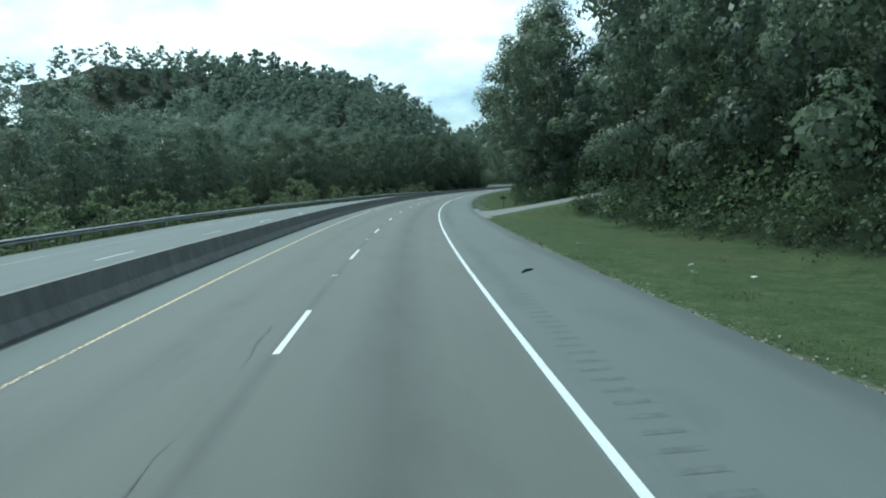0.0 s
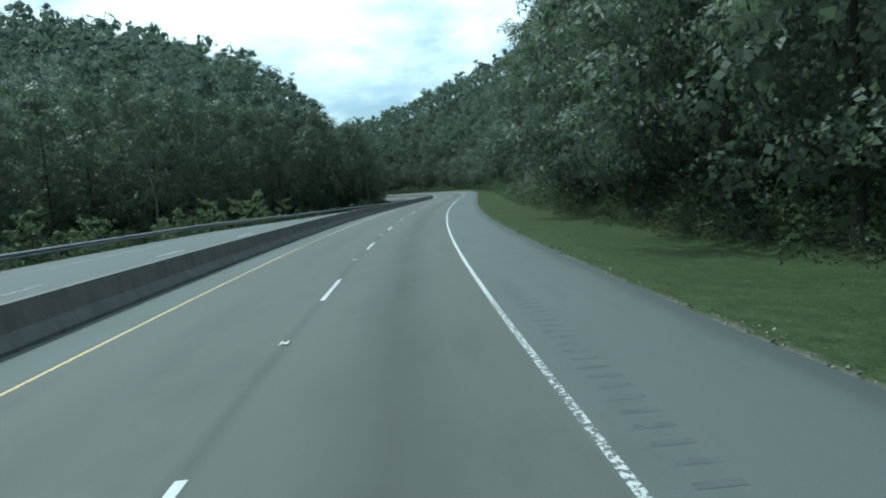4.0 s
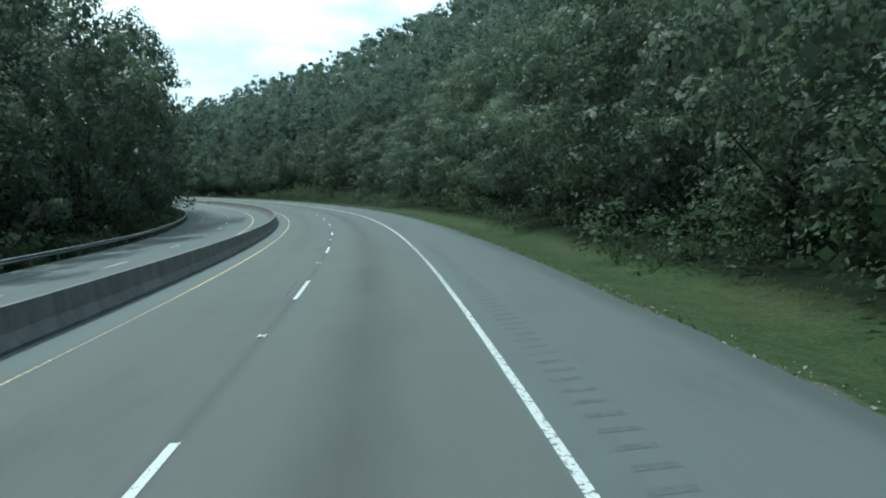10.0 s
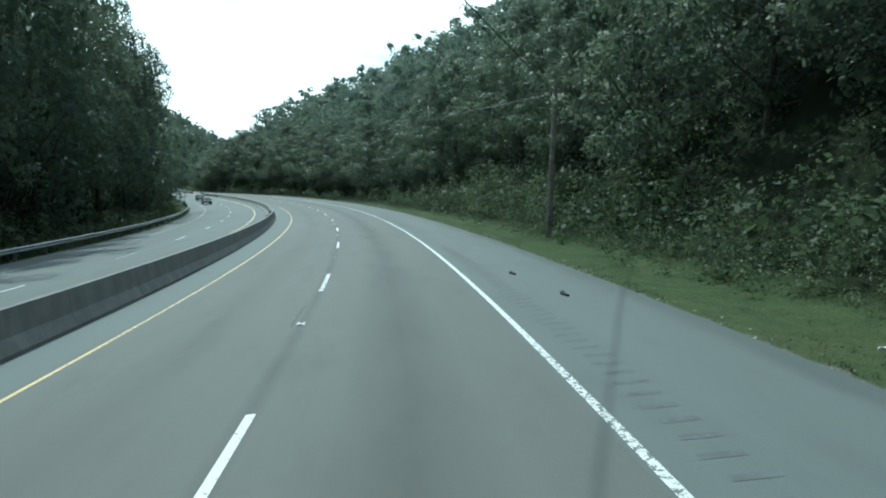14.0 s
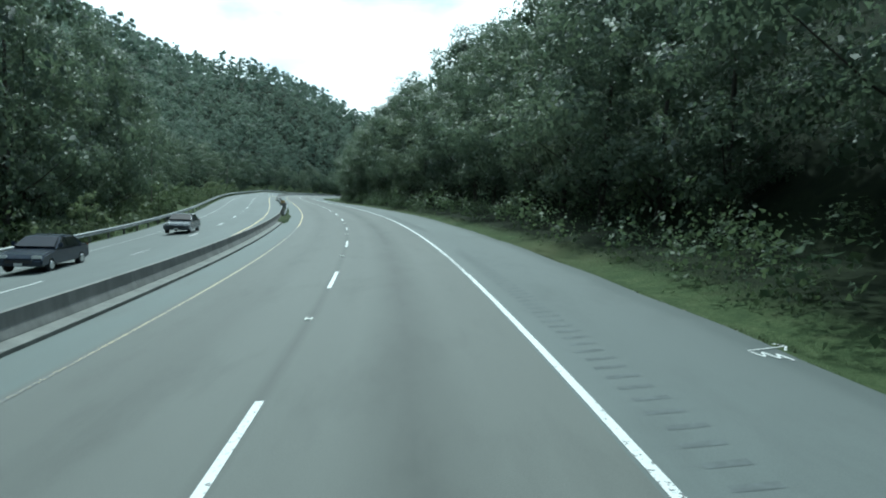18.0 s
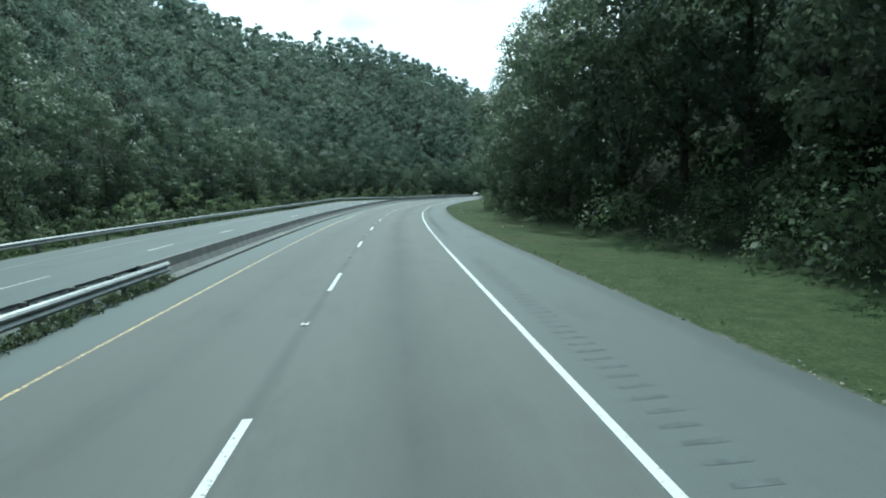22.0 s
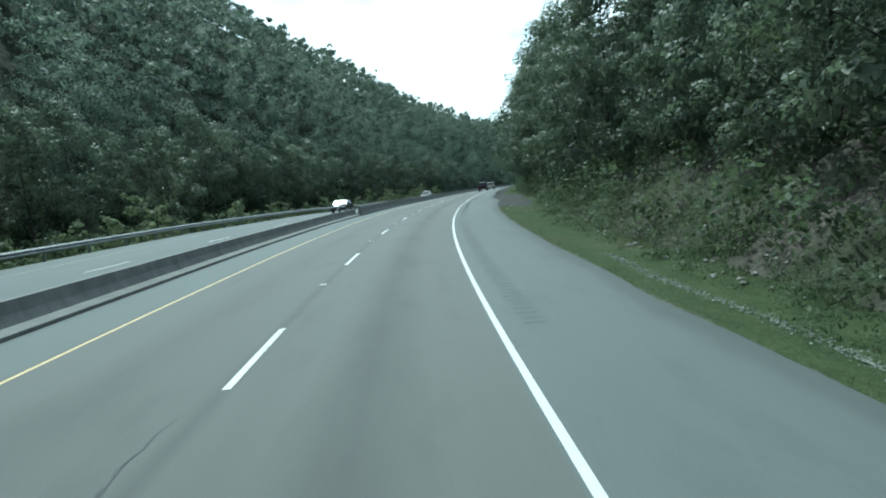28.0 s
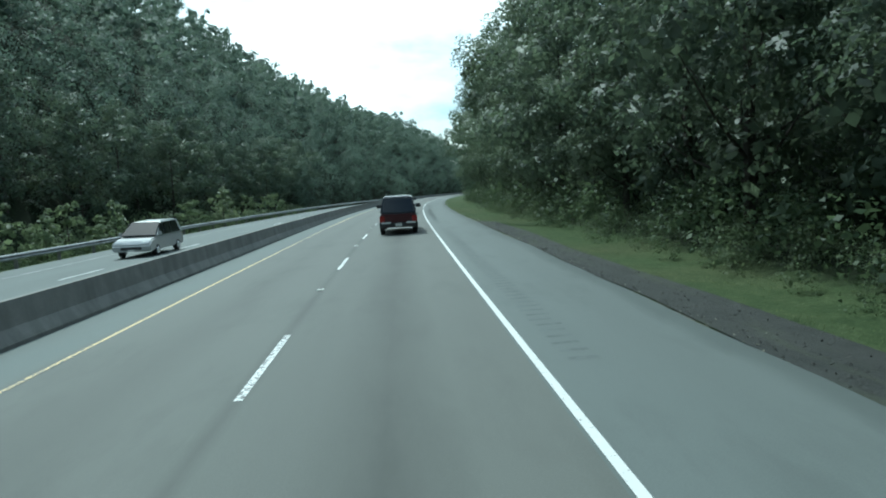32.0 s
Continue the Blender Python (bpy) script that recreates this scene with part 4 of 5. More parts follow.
    for d, gap in ((-0.7, 1.0), (0.0, 0.8), (0.8, 0.8), (1.7, 1.0), (2.8, 1.2), (4.2, 1.5)):
        for s in np.arange(8, 1000, gap):
            q, a = s + rs.uniform(-0.5, 0.5), float(edge_right(s)) + d + rs.uniform(-0.5, 0.5)
            if (88 < q < 178 or (186 < q < 262 and d < 1.2) or 783 < q < 834 or 364 < q < 432 or 692 < q < 760 or 838 < q < 960) and not in_drive(q, a, 0.5):
                weeds.append((q, a))
    leafy_mass("undergrowth_weeds", np.array(weeds), low, rs, M_SHRUB, "low pale green weeds between mown grass and wood", 0.12, 0.22, 0.62)
    leafy_mass("undergrowth_near_verge", np.array(right), low, rs, M_SHRUB, "tangled green undergrowth and vines at the wood's foot", 0.15, 0.75, 1.5)
    leafy_mass("undergrowth_on_slope", np.array(slope), plain, rs, M_SHRUB, "green saplings and shrubs under the roadside trees", 0.15, 0.9, 1.7)
    leafy_mass("undergrowth_beyond_rail", np.array(left), plain, rs, M_SHRUB, "pale green scrub between the guardrail and the trees", 0.15, 0.8, 1.8)


build_woods()

# ---------------------------------------------------------------- rock face
def build_cliff():
    """A quarried limestone face with upright joints and leaning slabs, in six masses."""
    root = tagged(new("rock_face"), "grey-buff fissured limestone cliff with hanging greenery", "rock face", kind="structure")
    rs = np.random.RandomState(8)
    bounds = [186, 199, 211, 222, 234, 246, 260]
    for i in range(6):
        s0, s1 = bounds[i], bounds[i + 1] + 0.4
        ns, nz = int((s1 - s0) / 0.07), 130
        s = np.linspace(s0, s1, ns)
        h = np.linspace(-1.0, 12.5 + rs.uniform(-1.5, 1.0), nz)
        sv, hv = np.meshgrid(s, h, indexing="ij")
        key = sv + 0.22 * hv + 0.3 * np.sin(hv * 0.45 + i)  # joints run on a slant

        def slabs(wide, high, seed, tilt):
            """Depth of jointed slabs, each with a lean of its own, and how near the next joint is."""
            u, row = key / wide + 0.35 * np.sin(hv * 0.5 + seed), hv / high
            row = row + 0.45 * np.sin(np.floor(u) * 2.1 + seed) + 0.25 * (u - np.floor(u)) * np.sin(np.floor(u) * 5.3)
            fu, fw = u - np.floor(u), row - np.floor(row)
            q = np.sin(np.floor(u) * 12.9898 + np.floor(row) * 78.233 + seed) * 43758.5453
            q = q - np.floor(q)
            lean = np.sin(q * 91.0) * (fu - 0.5) + np.sin(q * 57.0) * (fw - 0.5)
            return q + tilt * lean, np.minimum(np.minimum(fu, 1 - fu) * wide, np.minimum(fw, 1 - fw) * high)

        big, joint = slabs(1.9, 5.2, 1.0, 0.5)
        small, crack = slabs(0.7, 2.1, 5.0, 0.6)
        chip, nick = slabs(0.3, 0.62, 9.0, 0.8)
        groove = 0.45 * np.exp(-joint * 16) + 0.22 * np.exp(-crack * 20) + 0.05 * np.exp(-nick * 24)
        depth = 0.5 * big + 0.24 * small + 0.1 * chip - groove + 0.2 * np.sin(sv * 0.5 + hv * 0.35) - 0.5
        edge = np.minimum(np.minimum(sv - 185, 261 - sv) / 5, 1)
        a = edge_right(sv) + 3.1 + 0.13 * hv - depth * np.clip(edge, 0, 1) + (1 - np.clip(edge, 0, 1)) * 1.5
        p = at(sv, a, hv)
        put("rock_mass", mesh_of("rock_mass", p.reshape(-1, 3), grid_faces(ns, nz), M_ROCK), root)


build_cliff()


def build_vines():
    """Leafy curtains and shrubs clinging to the rock."""
    rs = np.random.RandomState(6)
    cs, rr = [], []
    for _ in range(560):
        s = rs.uniform(184, 264)
        top = rs.uniform() < 0.88
        h = rs.uniform(6.8, 13.5) if top else rs.uniform(0.4, 7.0)
        n = (rs.randint(3, 8) if s < 214 else rs.randint(3, 7)) if top else rs.randint(1, 3)
        for k in range(n):
            q = h - k * rs.uniform(0.7, 1.2)
            p = at(s + rs.uniform(-0.7, 0.7), float(edge_right(s)) + 2.6 + 0.13 * q, max(q, 0.3))
            cs.append(p)
            rr.append(rs.uniform(0.45, 1.1) * (1 - 0.1 * k))
    tagged(put("cliff_vines", leafy("cliff_vines", *leaf_cloud(rs, cs, rr, 96000, 0.072, squash=1.1, heart=26000, heart_size=0.13), M_LEAF)), "green vines and shrubs hanging over the rock", "vines", kind="stuff")


build_vines()


def build_vine_wall():
    """Creepers draped in long curtains from the crowns down to the grass."""
    rs = np.random.RandomState(16)
    cs, rr = [], []
    for _ in range(150):
        s = rs.uniform(694, 744)
        top = rs.uniform(6.0, 13.0)
        a = float(edge_right(s)) + float(np.interp(s, VERGE_S, BACK_R)) + rs.uniform(0.2, 1.6)
        foot = rs.uniform(0.4, 5.0)
        for q in np.arange(top, foot, -rs.uniform(0.5, 0.8)):
            p = at(s + rs.uniform(-0.25, 0.25), a - 0.12 * math.sin(q * 1.3 + s), 0.0)
            g = ground_at(s, a)
            cs.append((p[0], p[1], g[2] + q))
            rr.append(rs.uniform(0.28, 0.62))
    tagged(put("vine_curtain", leafy("vine_curtain", *leaf_cloud(rs, cs, rr, 70000, 0.068, squash=1.5, heart=18000, heart_size=0.10), M_LEAF)), "long curtains of creepers draped over roadside trees", "vines", kind="stuff")


build_vine_wall()


def rock_mesh(seed, size, material):
    bm = bmesh.new()
    bmesh.ops.create_icosphere(bm, subdivisions=2, radius=size)
    for v in bm.verts:
        v.co *= 0.75 + 0.5 * noise.noise(v.co * (1.3 / size) + Vector((seed, 0, 0)))
        v.co.z *= 0.6
    me = bpy.data.meshes.new("rock")
    bm.to_mesh(me), bm.free()
    me.materials.append(material)
    return me


M_RUBBLE = concrete("pale_limestone", (0.36, 0.35, 0.31), 0.2)


def bank_material():
    m = Mat("earth_bank", 0.95)
    m.bsdf.inputs["Specular IOR Level"].default_value = 0.15
    v = m.world_coord()
    big, mid, fine = m.noise(v, 0.35, 4), m.noise(v, 2.2, 6, 0.7), m.noise(v, 11, 6, 0.75)
    col = m.ramp(mid, [(0.3, (0.042, 0.040, 0.032)), (0.5, (0.086, 0.077, 0.063)), (0.7, (0.150, 0.136, 0.116))])
    col = m.mix(m.ramp(fine, [(0.54, 0.0), (0.66, 0.7)]), col, (0.27, 0.26, 0.24))
    col = m.mix(m.ramp(m.math("ADD", m.math("MULTIPLY", big, 0.6), m.math("MULTIPLY", mid, 0.4)), [(0.46, 0.0), (0.54, 0.75)]), col, (0.045, 0.062, 0.030))
    m.colour(col)
    m.bump(fine, 0.7, 0.05)
    return m.m


def build_bank():
    """A cut slope of loose brown earth and broken stone above the verge."""
    rs = np.random.RandomState(19)
    s, d = np.arange(781.0, 836.0, 0.2), np.arange(-0.5, 7.2, 0.16)
    sv, dv = np.meshgrid(s, d, indexing="ij")
    cell = np.sin(np.floor(sv / 0.55 + 0.4 * np.sin(dv * 2.3)) * 12.9 + np.floor(dv / 0.42 + 0.4 * np.sin(sv * 1.9)) * 78.2) * 43758.5
    rough = 0.30 * (cell - np.floor(cell)) + 0.22 * np.sin(sv * 0.8) * np.sin(dv * 1.1 + sv * 0.3) + rs.uniform(-0.05, 0.05, sv.shape)
    fade = smooth((sv - 781) / 4) * smooth((835.8 - sv) / 5) * smooth((dv + 0.5) / 1.4) * smooth((7.1 - dv) / 1.5)
    a = edge_right(sv) + dv
    up = land(sv, a) - 0.12 + fade * (0.22 + rough)
    tagged(put("earth_bank", mesh_of("earth_bank", at(sv, a, up).reshape(-1, 3), grid_faces(len(s), len(d)), bank_material())), "brown cut bank of loose earth and stone", "bank", kind="structure")


build_bank()


def build_rocks():
    rs = np.random.RandomState(4)
    kinds = [rock_mesh(i, z, M_RUBBLE) for i, z in enumerate((0.05, 0.07, 0.10, 0.14, 0.04))]
    for _ in range(170):
        s = rs.uniform(783, 822)
        a = float(edge_right(s)) + (rs.uniform(-0.7, 0.7) if rs.uniform() < 0.75 else rs.uniform(0.7, 3.6))
        ob = tagged(put("rock", kinds[rs.randint(5)]), "pale broken limestone fallen on the grassy bank", "rock", "fallen rocks")
        g = ground_at(s, a)
        ob.matrix_basis = pose(float(g[0]), float(g[1]), float(g[2]) + (0.05 if a < float(edge_right(s)) + 0.4 else 0.22), 0, 0, rs.uniform(0, 360))
    for _ in range(26):
        s = rs.uniform(196, 256)
        a = float(edge_right(s)) + rs.uniform(1.0, 2.4)
        ob = tagged(put("rock", kinds[rs.randint(5)]), "grey limestone rubble below the rock face", "rock", "cliff rubble")
        g = ground_at(s, a)
        ob.matrix_basis = pose(float(g[0]), float(g[1]), float(g[2]) + 0.05, 0, 0, rs.uniform(0, 360))


build_rocks()

# ---------------------------------------------------------------- drives and dirt
M_GRAVEL = concrete("pale_gravel", (0.19, 0.195, 0.182), 0.25)


def dirt_material():
    """Dark packed cinders with thin dry grass coming through in streaks."""
    m = Mat("dark_dirt", 0.95)
    v = m.world_coord()
    mid, fine = m.noise(v, 0.9, 7, 0.7), m.noise(v, 30, 5, 0.75)
    thin = m.noise(m.coord("UV", (0.18, 1.1, 1)), 1.0, 6, 0.7)
    col = m.ramp(mid, [(0.3, (0.032, 0.036, 0.034)), (0.7, (0.072, 0.075, 0.068))])
    col = m.mix(m.ramp(thin, [(0.52, 0.0), (0.64, 0.7)]), col, (0.085, 0.104, 0.056))
    col = m.mix(m.ramp(fine, [(0.4, 0.5), (0.6, 0.0)]), col, (0.018, 0.018, 0.016))
    m.colour(col)
    m.bump(fine, 0.8, 0.05)
    return m.m


M_DIRT = dirt_material()


def ground_sheet(name, s0, s1, a0, a1, material, lift, edge_wave, label, skew=0.0, ns=40, na=44):
    s, t = np.linspace(0, 1, ns), np.linspace(0, 1, na)
    sv, tv = np.meshgrid(s, t, indexing="ij")
    rs = np.random.RandomState(int(s0))
    wob = np.interp(np.linspace(0, 1, na), np.linspace(0, 1, 9), rs.uniform(-edge_wave, edge_wave, 9))
    wob2 = np.interp(np.linspace(0, 1, ns), np.linspace(0, 1, 9), rs.uniform(-edge_wave, edge_wave, 9))
    flare = np.clip(1 - tv * (a1 - a0) / 7.0, 0, 1) ** 2
    mid = (s0 + s1) / 2 + skew * tv
    half = (s1 - s0) / 2
    q = mid + (sv * 2 - 1) * (half + wob[None, :]) * (1 + (0.9 * flare if a1 - a0 > 12 else 0))
    wob3 = np.interp(np.linspace(0, 1, ns), np.linspace(0, 1, 23), rs.uniform(-0.12, 0.12, 23))
    a = a0 + wob3[:, None] * (1 - tv) + (a1 - a0 + wob2[:, None]) * tv
    p = ground_at(q, a)
    rim = np.minimum(np.minimum(sv, 1 - sv) * ns / 2.5, (1 - tv) * na / 2.5)
    p[..., 2] += np.where(rim < 1, -0.05 + (lift + 0.05) * rim, lift) + rs.uniform(-0.004, 0.004, p.shape[:2])
    ob = put(name, mesh_of(name, p.reshape(-1, 3), grid_faces(ns, na)[:, ::-1], material, np.stack([q, a], -1).reshape(-1, 2)))
    return tagged(ob, label, "driveway", kind="structure")


ground_sheet("gravel_driveway", 50.0, 56.0, 6.42, 44, M_GRAVEL, 0.035, 0.7, "pale gravel driveway climbing away from the shoulder", 3.0)
ground_sheet("gravel_apron", 45, 64, 6.5, 7.5, M_GRAVEL, 0.03, 0.35, "pale gravel apron along the shoulder's edge", 0.0, 60, 9)
ground_sheet("dirt_pullout", 838, 876, 6.5, 10.7, M_DIRT, 0.036, 0.5, "dark packed dirt pullout beside the shoulder", 0.0, 80, 26)
ground_sheet("dirt_verge", 853, 934, 6.5, 8.3, M_DIRT, 0.03, 0.45, "dark cinder strip along the shoulder's edge", 0.0, 90, 8)

# ---------------------------------------------------------------- vehicles
M_MAROON = simple("maroon_car_paint", (0.050, 0.009, 0.012), 0.3, 0.1, 0.08, 2)
M_SILVER = simple("silver_car_paint", (0.42, 0.43, 0.43), 0.3, 0.5, 0.05, 2)
M_PALE = simple("off_white_car_paint", (0.62, 0.62, 0.58), 0.35, 0.0, 0.05, 2)
M_BLACKCAR = simple("black_car_paint", (0.02, 0.022, 0.024), 0.25, 0.1, 0.05, 2)
M_BLUECAR = simple("dark_blue_car_paint", (0.03, 0.04, 0.06), 0.25, 0.1, 0.05, 2)
M_GREYCAR = simple("dark_grey_car_paint", (0.085, 0.095, 0.105), 0.22, 0.4, 0.05, 2)
M_GLASS = simple("tinted_car_glass", (0.012, 0.014, 0.015), 0.06, 0.0, 0.0, 2)
M_RUBBER = simple("tyre_rubber", (0.018, 0.018, 0.018), 0.85, 0.0, 0.2, 9)
M_CHROME = simple("bright_metal", (0.62, 0.62, 0.62), 0.2, 0.9, 0.05, 4)
M_TAIL = simple("red_tail_lens", (0.22, 0.012, 0.010), 0.2, 0.0, 0.05, 8)
M_HEAD = simple("clear_lamp_lens", (0.70, 0.70, 0.68), 0.1, 0.2, 0.03, 8)
M_PLATE = simple("plate_white", (0.62, 0.62, 0.58), 0.5, 0.0, 0.05, 8)
M_TRIM = simple("black_plastic", (0.025, 0.025, 0.025), 0.6, 0.0, 0.1, 8)


def shell(bm, side, width, top_in=0.0, z_in=1e9, bevel=0.05):
    """A body from its side outline (y, z), as wide as width; points above z_in lean inwards by top_in."""
    top = max(z for _, z in side)
    ring = []
    for x in (-1, 1):
        row = []
        for y, z in side:
            w = width / 2 - (top_in * (z - z_in) / max(top - z_in, 1e-6) if z > z_in else 0)
            row.append(bm.verts.new((x * w, y, z)))
        ring.append(row)
    n = len(side)
    bm.faces.new(ring[0])
    bm.faces.new(ring[1][::-1])
    for k in range(n):
        bm.faces.new((ring[0][k], ring[1][k], ring[1][(k + 1) % n], ring[0][(k + 1) % n]))
    bmesh.ops.recalc_face_normals(bm, faces=bm.faces)
    if bevel:
        bmesh.ops.bevel(bm, geom=list(bm.edges), offset=bevel, segments=2, affect="EDGES", clamp_overlap=True)


def pane(parent, name, corners, out, material=None, label=""):
    """A thin pane over four corners, set out along a direction."""
    bm = bmesh.new()
    lo = [bm.verts.new(Vector(c)) for c in corners]
    hi = [bm.verts.new(Vector(c) + Vector(out)) for c in corners]
    bm.faces.new(lo[::-1]), bm.faces.new(hi)
    for k in range(4):
        bm.faces.new((lo[k], lo[(k + 1) % 4], hi[(k + 1) % 4], hi[k]))
    bmesh.ops.recalc_face_normals(bm, faces=bm.faces)
    return part(name, bm, material or M_GLASS, parent, label)


def wheel(parent, x, y, r, width=0.22):
    bm = bmesh.new()
    bmesh.ops.create_cone(bm, cap_ends=True, segments=24, radius1=r, radius2=r, depth=width, matrix=pose(x, y, r, 0, 90, 0))
    bmesh.ops.bevel(bm, geom=[e for e in bm.edges if len(e.link_faces) == 2 and any(len(f.verts) > 4 for f in e.link_faces)], offset=0.035, segments=2, affect="EDGES")
    tyre = part("wheel", bm, M_RUBBER, parent)
    bm = bmesh.new()
    s = 1 if x > 0 else -1
    bmesh.ops.create_cone(bm, cap_ends=True, segments=20, radius1=r * 0.62, radius2=r * 0.5, depth=0.05, matrix=pose(x + s * (width / 2), y, r, 0, 90 * s, 0))
    part("rim", bm, M_CHROME, tyre, "bright alloy rim")


def block(parent, name, material, dims, bevel=0.02, label=""):
    bm = bmesh.new()
    box(bm, *dims, bevel)
    return part(name, bm, material, parent, label)


def mirrors(car, w, y, z, paint_material, reach=0.2):
    for s in (-1, 1):
        x0, x1 = sorted((s * w, s * (w + reach)))
        block(car, "mirror", paint_material, (x0, x1, y - 0.06, y + 0.06, z, z + 0.2), 0.03, "door mirror housing")


def pickup(m, paint_material, label, canopy):
    """Pickup truck facing +y; canopy over the bed if wanted."""
    car = tagged(new("pickup_truck"), label, "pickup truck")
    w = 1.96
    bm = bmesh.new()
    shell(bm, [(-2.75, 0.55), (-2.78, 1.12), (-0.55, 1.14), (0.9, 1.14), (2.55, 1.05), (2.72, 0.85), (2.72, 0.5), (2.2, 0.42), (-2.4, 0.45)], w, 0.05, 0.8, 0.05)
    part("body", bm, paint_material, car)
    bm = bmesh.new()
    shell(bm, [(-0.62, 1.10), (-0.50, 1.80), (0.35, 1.83), (1.15, 1.12)], w - 0.08, 0.16, 1.1, 0.05)
    part("cab", bm, paint_material, car)
    pane(car, "windshield", [(-0.80, 1.10, 1.19), (0.80, 1.10, 1.19), (0.70, 0.44, 1.76), (-0.70, 0.44, 1.76)], (0, 0.045, 0.05))
    pane(car, "rear_window", [(0.72, -0.60, 1.24), (-0.72, -0.60, 1.24), (-0.66, -0.52, 1.70), (0.66, -0.52, 1.70)], (0, -0.03, 0))
    for s in (-1, 1):
        pane(car, "side_window", [(s * 0.925, -0.42, 1.2), (s * 0.925, 0.85, 1.2), (s * 0.83, 0.32, 1.72), (s * 0.83, -0.36, 1.72)], (s * 0.02, 0, 0))
        for y in (-1.75, 1.75):
            wheel(car, s * 0.86, y, 0.38, 0.25)
        x0, x1 = sorted((s * 0.70, s * 0.96))
        block(car, "tail_light", M_TAIL, (x0, x1, -2.82, -2.76, 0.70, 1.02), 0.015, "red tail lamp")
        block(car, "headlight", M_HEAD, (x0, x1, 2.66, 2.75, 0.72, 0.92), 0.015, "clear headlamp")
    if canopy:
        bm = bmesh.new()
        shell(bm, [(-2.74, 1.12), (-2.52, 1.98), (-2.2, 2.03), (-0.7, 2.02), (-0.6, 1.12)], w - 0.06, 0.22, 1.12, 0.06)
        part("canopy", bm, M_BLACKCAR, car, "black fibreglass bed canopy")
        pane(car, "canopy_window", [(0.80, -2.73, 1.22), (-0.80, -2.73, 1.22), (-0.68, -2.55, 1.88), (0.68, -2.55, 1.88)], (0, -0.03, 0.0))
    else:
        block(car, "bed_floor", M_TRIM, (-0.82, 0.82, -2.7, -0.62, 1.125, 1.15), 0.0, "dark open load bed")
    block(car, "bumper", M_TRIM if canopy else M_CHROME, (-0.98, 0.98, -2.95, -2.76, 0.44, 0.68), 0.03, "dark step bumper" if canopy else "chrome rear bumper")
    if canopy:
        for x in (-0.88, 0.40):
            block(car, "reflector", M_HEAD, (x, x + 0.48, -2.97, -2.94, 0.64, 0.72), 0.01, "pale reflective strip")
    block(car, "front_bumper", M_CHROME, (-0.98, 0.98, 2.70, 2.85, 0.42, 0.60), 0.03)
    block(car, "tailgate", paint_material, (-0.68, 0.68, -2.81, -2.77, 0.70, 1.10), 0.015)
    block(car, "licence_plate", M_PLATE, (-0.16, 0.16, -2.975, -2.952, 0.50, 0.64), 0.0, "plain pale plate")
    mirrors(car, 0.95, 0.75, 1.28, M_TRIM, 0.30)
    car.matrix_basis = m
    return car


